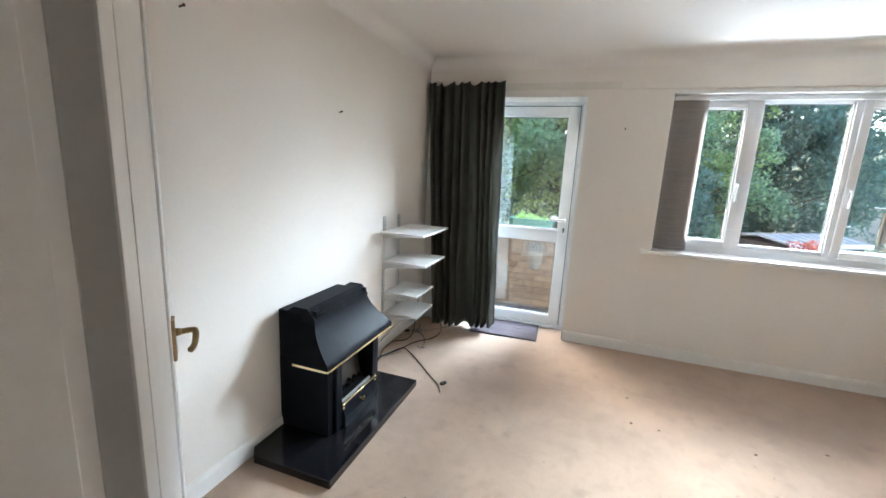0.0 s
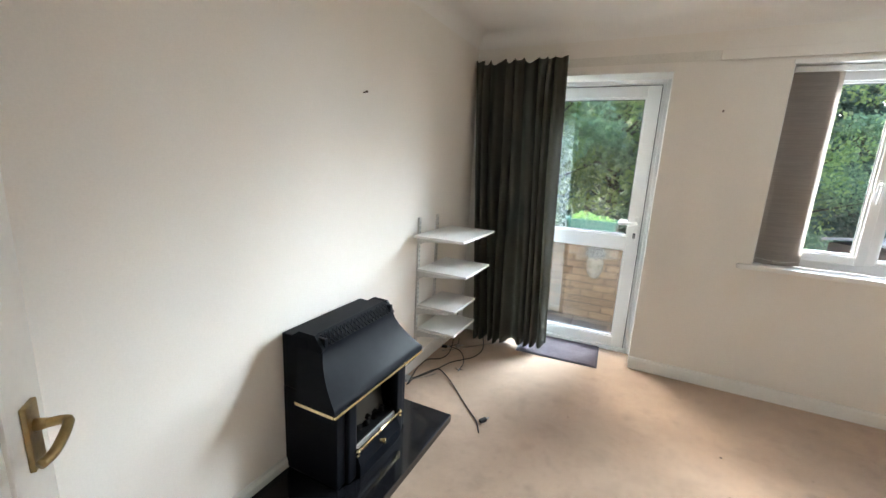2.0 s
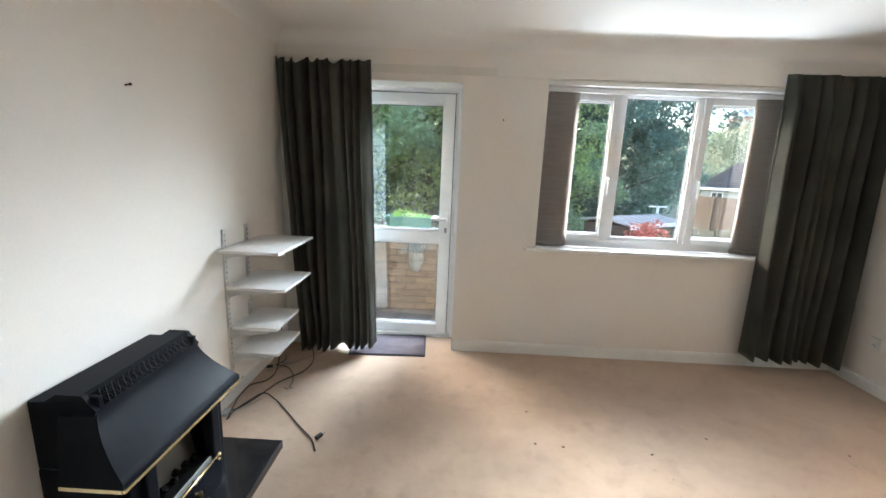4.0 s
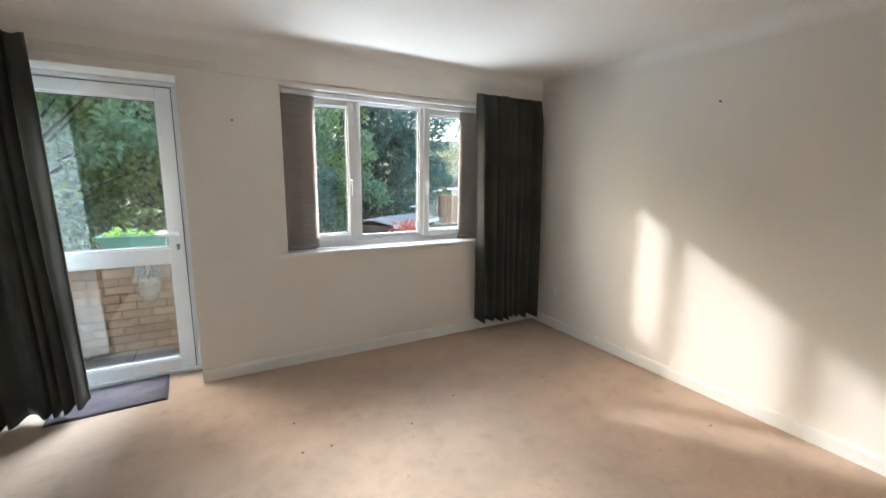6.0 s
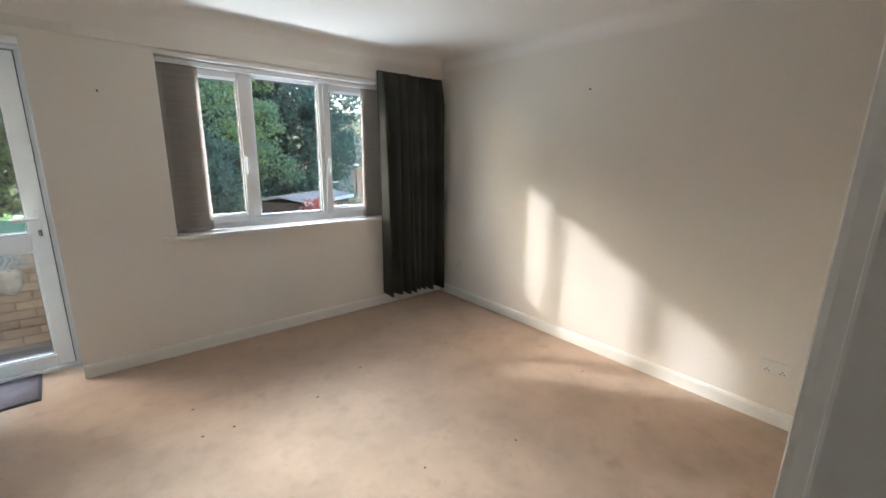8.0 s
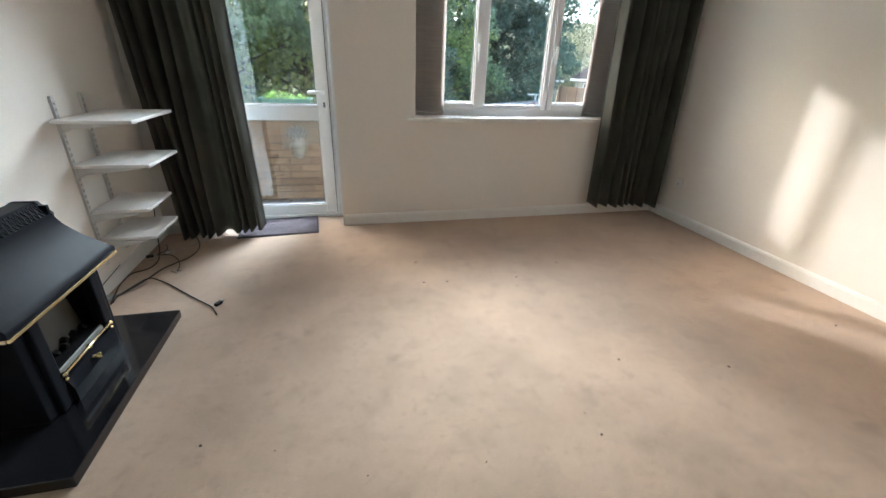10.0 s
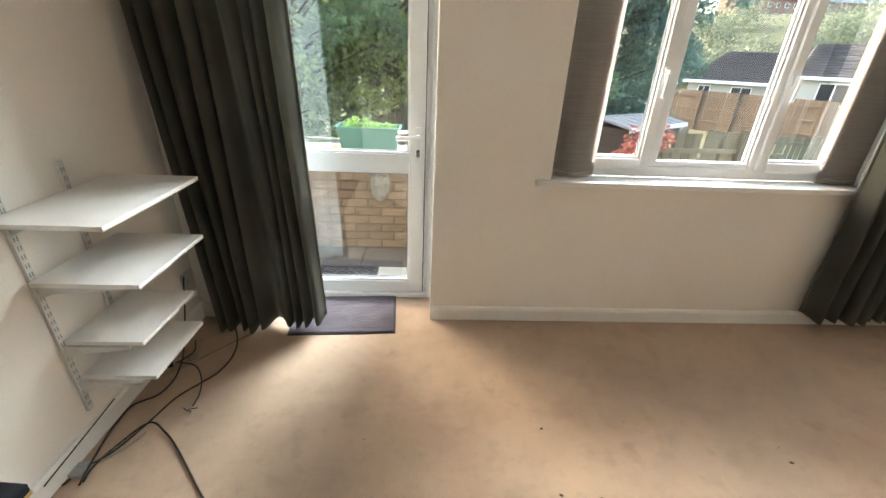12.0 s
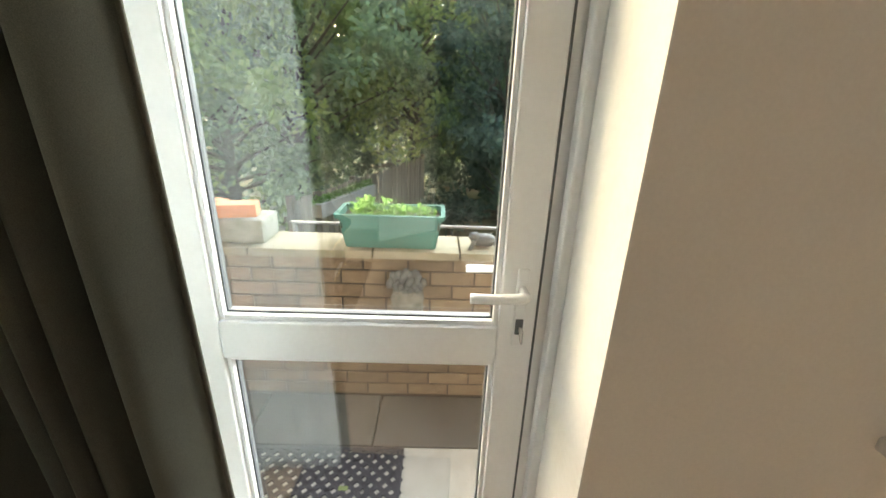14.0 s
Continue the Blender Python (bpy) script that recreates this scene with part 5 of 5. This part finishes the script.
tree((-3.0, 13.0, G), 6.2, 2.0, LEAF, "leafy green garden tree beyond the fence", 30, 420, 0.16, 1, 0.44, 3)
tree((-0.7, 16.0, G), 6.6, 2.3, LEAF, "leafy green garden tree with yellow-green tips", 32, 420, 0.17, 2, 0.40, 3)
tree((1.45, 12.9, G), 5.2, 1.45, LEAFBLUE, "dark blue-green shrubby tree by the fence", 28, 420, 0.13, 3, 0.05)
tree((-4.3, 12.6, G), 5.5, 1.9, LEAF, "leafy green garden tree behind the wall end", 34, 420, 0.15, 4, 0.05, 1)
# unseen tree, added to thin the sunbeam through the garden door
tree((-6.3, 12.4, G), 8.3, 1.7, LEAF, "thin-crowned leafy tree out of view, added to filter the door's sun", 30, 190, 0.15, 14, 0.05, 1)
tree((2.9, 15.2, G), 7.0, 2.0, LEAF, "leafy green tree beside the dark conifer", 34, 620, 0.115, 5, 0.1, 2)
tree((6.4, 18.6, G), 9.8, 2.8, LEAFBLUE, "large dense blue-green tree behind the shed", 64, 1100, 0.135, 6, 0.10)
tree((4.2, 19.5, G), 8.0, 2.4, LEAFBLUE, "dense dark tree behind the shed", 44, 800, 0.145, 7, 0.12)
tree((-1.6, 18.5, G), 7.2, 3.0, LEAFBLUE, "tall dark tree at the garden end", 36, 420, 0.2, 8, 0.05)
tree((-6.5, 16.5, G), 7.0, 3.0, LEAFBLUE, "tall dark tree at the garden side", 34, 400, 0.2, 9, 0.05)
tree((-5.2, 18.5, G), 10.2, 2.5, LEAF, "tall leafy tree far down the garden", 36, 240, 0.19, 31, 0.2, 2)
tree((1.6, 19.5, G), 7.6, 2.8, LEAF, "tall green tree at the garden end", 34, 420, 0.2, 10, 0.05, 1)


# ---- bungalows and the hillside ----
def bungalow(x0, x1, y0, y1, eave, ridge, hip, label, windows, turn=0):
    h = thing("bungalow", ((x0 + x1) / 2, (y0 + y1) / 2, G), label, "house", "bungalows beyond the fence")
    part("wall", boxes((x0, x1, y0, y1, G - 0.3, eave + 0.05)), RENDERED, h, "cream rendered wall")
    o = 0.35
    ym = (y0 + y1) / 2
    bm = bmesh.new()
    e = [bm.verts.new(v) for v in ((x0 - o, y0 - o, eave), (x1 + o, y0 - o, eave), (x1 + o, y1 + o, eave), (x0 - o, y1 + o, eave))]
    r = [bm.verts.new(v) for v in ((x0 + hip, ym, ridge), (x1 - hip * 0.3, ym, ridge))]
    for f in ((e[0], e[1], r[1], r[0]), (e[1], e[2], r[1]), (e[2], e[3], r[0], r[1]), (e[3], e[0], r[0]), (e[3], e[2], e[1], e[0])):
        bm.faces.new(f)
    roof = part("roof", bm, ROOFTILE, h, "dark grey tiled roof")
    n = 13
    for k in range(n):
        t = (k + 0.5) / n
        q = bmesh.new()
        xa, xb = x0 - o + (hip + o) * t, x1 + o - (hip * 0.3 + o) * t
        yy, zz = y0 - o + (ym - y0 + o) * t, eave + (ridge - eave) * t
        box(q, xa, xb, yy - 0.11, yy + 0.11, zz - 0.01, zz + 0.035, turn=None)
        part("tile_course", q, ROOFTILE, roof)
    part("fascia", boxes((x0 - o, x1 + o, y0 - o - 0.03, y0 - o, eave - 0.16, eave + 0.02)), UPVC, h)
    for xa, xb, za, zb in windows:
        w = part("window", boxes((xa, xb, y0 - 0.03, y0 + 0.01, za, zb)), UPVC, h)
        xm = (xa + xb) / 2
        for p0, p1 in ((xa + 0.06, xm - 0.03), (xm + 0.03, xb - 0.06)):
            part("pane", boxes((p0, p1, y0 - 0.036, y0 - 0.028, za + 0.07, zb - 0.07)), DARKGLASS, w)
    h.matrix_basis = h.matrix_basis @ Matrix.Rotation(radians(turn), 4, "Z")


bungalow(18.6, 23.6, 28.3, 34.3, 0.78, 2.55, 1.6, "cream bungalow with dark grey tiled hip roof", [(19.2, 19.9, -0.25, 0.5), (21.0, 22.1, -0.35, 0.5)], -38)
bungalow(22.6, 29.2, 23.6, 30.4, 1.28, 3.05, 0.3, "taller cream bungalow with dark tiled roof", [(23.4, 24.8, -0.15, 1.0), (26.2, 27.7, -0.15, 1.0)], -38)
bungalow(13.2, 17.2, 33.0, 38.0, 0.6, 2.2, 1.4, "pale bungalow with grey roof past the trees", [(14.2, 15.4, -0.4, 0.3)])


def terrace():
    t = thing("terrace_row", (100, 132, 12), "distant red brick terrace on the hillside", "house")
    part("wall", boxes((86, 128, 131, 139, 8, 17.2)), REDTERRACE, t)
    bm = bmesh.new()
    prism(bm, [(130.5, 17.2), (139.5, 17.2), (135, 19.6)], "x", 85.5, 128.5)
    part("roof", bm, GREYROOF, t)
    for i in range(16):
        x = 87.5 + i * 2.55
        for z in (12.6, 15.2):
            w = part("window", boxes((x, x + 1.1, 130.9, 131.0, z, z + 1.2)), SOCKET, t)
            part("pane", boxes((x + 0.1, x + 1.0, 130.86, 130.9, z + 0.1, z + 1.1)), DARKGLASS, w)
    for i in range(6):
        x = 89 + i * 7
        part("chimney", boxes((x, x + 1, 134.5, 135.5, 18.8, 20.8)), REDTERRACE, t)
    t.location.z += 2.4
    w = thing("white_house", (103, 118, 8), "distant pale houses below the terrace", "house")
    part("wall", boxes((92, 101, 114, 120, 5, 12.4)), RENDERED, w)
    bm = bmesh.new()
    prism(bm, [(113.5, 12.4), (120.5, 12.4), (117, 14.4)], "x", 91.5, 101.5)
    part("roof", bm, GREYROOF, w)
    for i in range(4):
        part("window", boxes((92.8 + i * 2.1, 93.9 + i * 2.1, 113.9, 114.02, 10, 11.4)), DARKGLASS, w)


terrace()
for i, (x, y, r, hh) in enumerate(((40, 60, 5, 6.5), (50, 62, 5, 7.5), (58, 66, 6, 8), (66, 70, 6, 8.5), (33, 55, 4, 6), (76, 78, 7, 9), (45, 75, 6, 10), (60, 90, 7, 10), (28, 62, 5, 8), (88, 84, 7, 9.5), (22, 48, 4, 6), (100, 95, 8, 10))):
    bush("hillside_trees", (x, y, ground_height(x, y)), r, LEAFHILL, "rounded grey-green trees on the far hillside, colour dulled for haze", 2600, 0.42, 60 + i, hh * 0.42, 18)
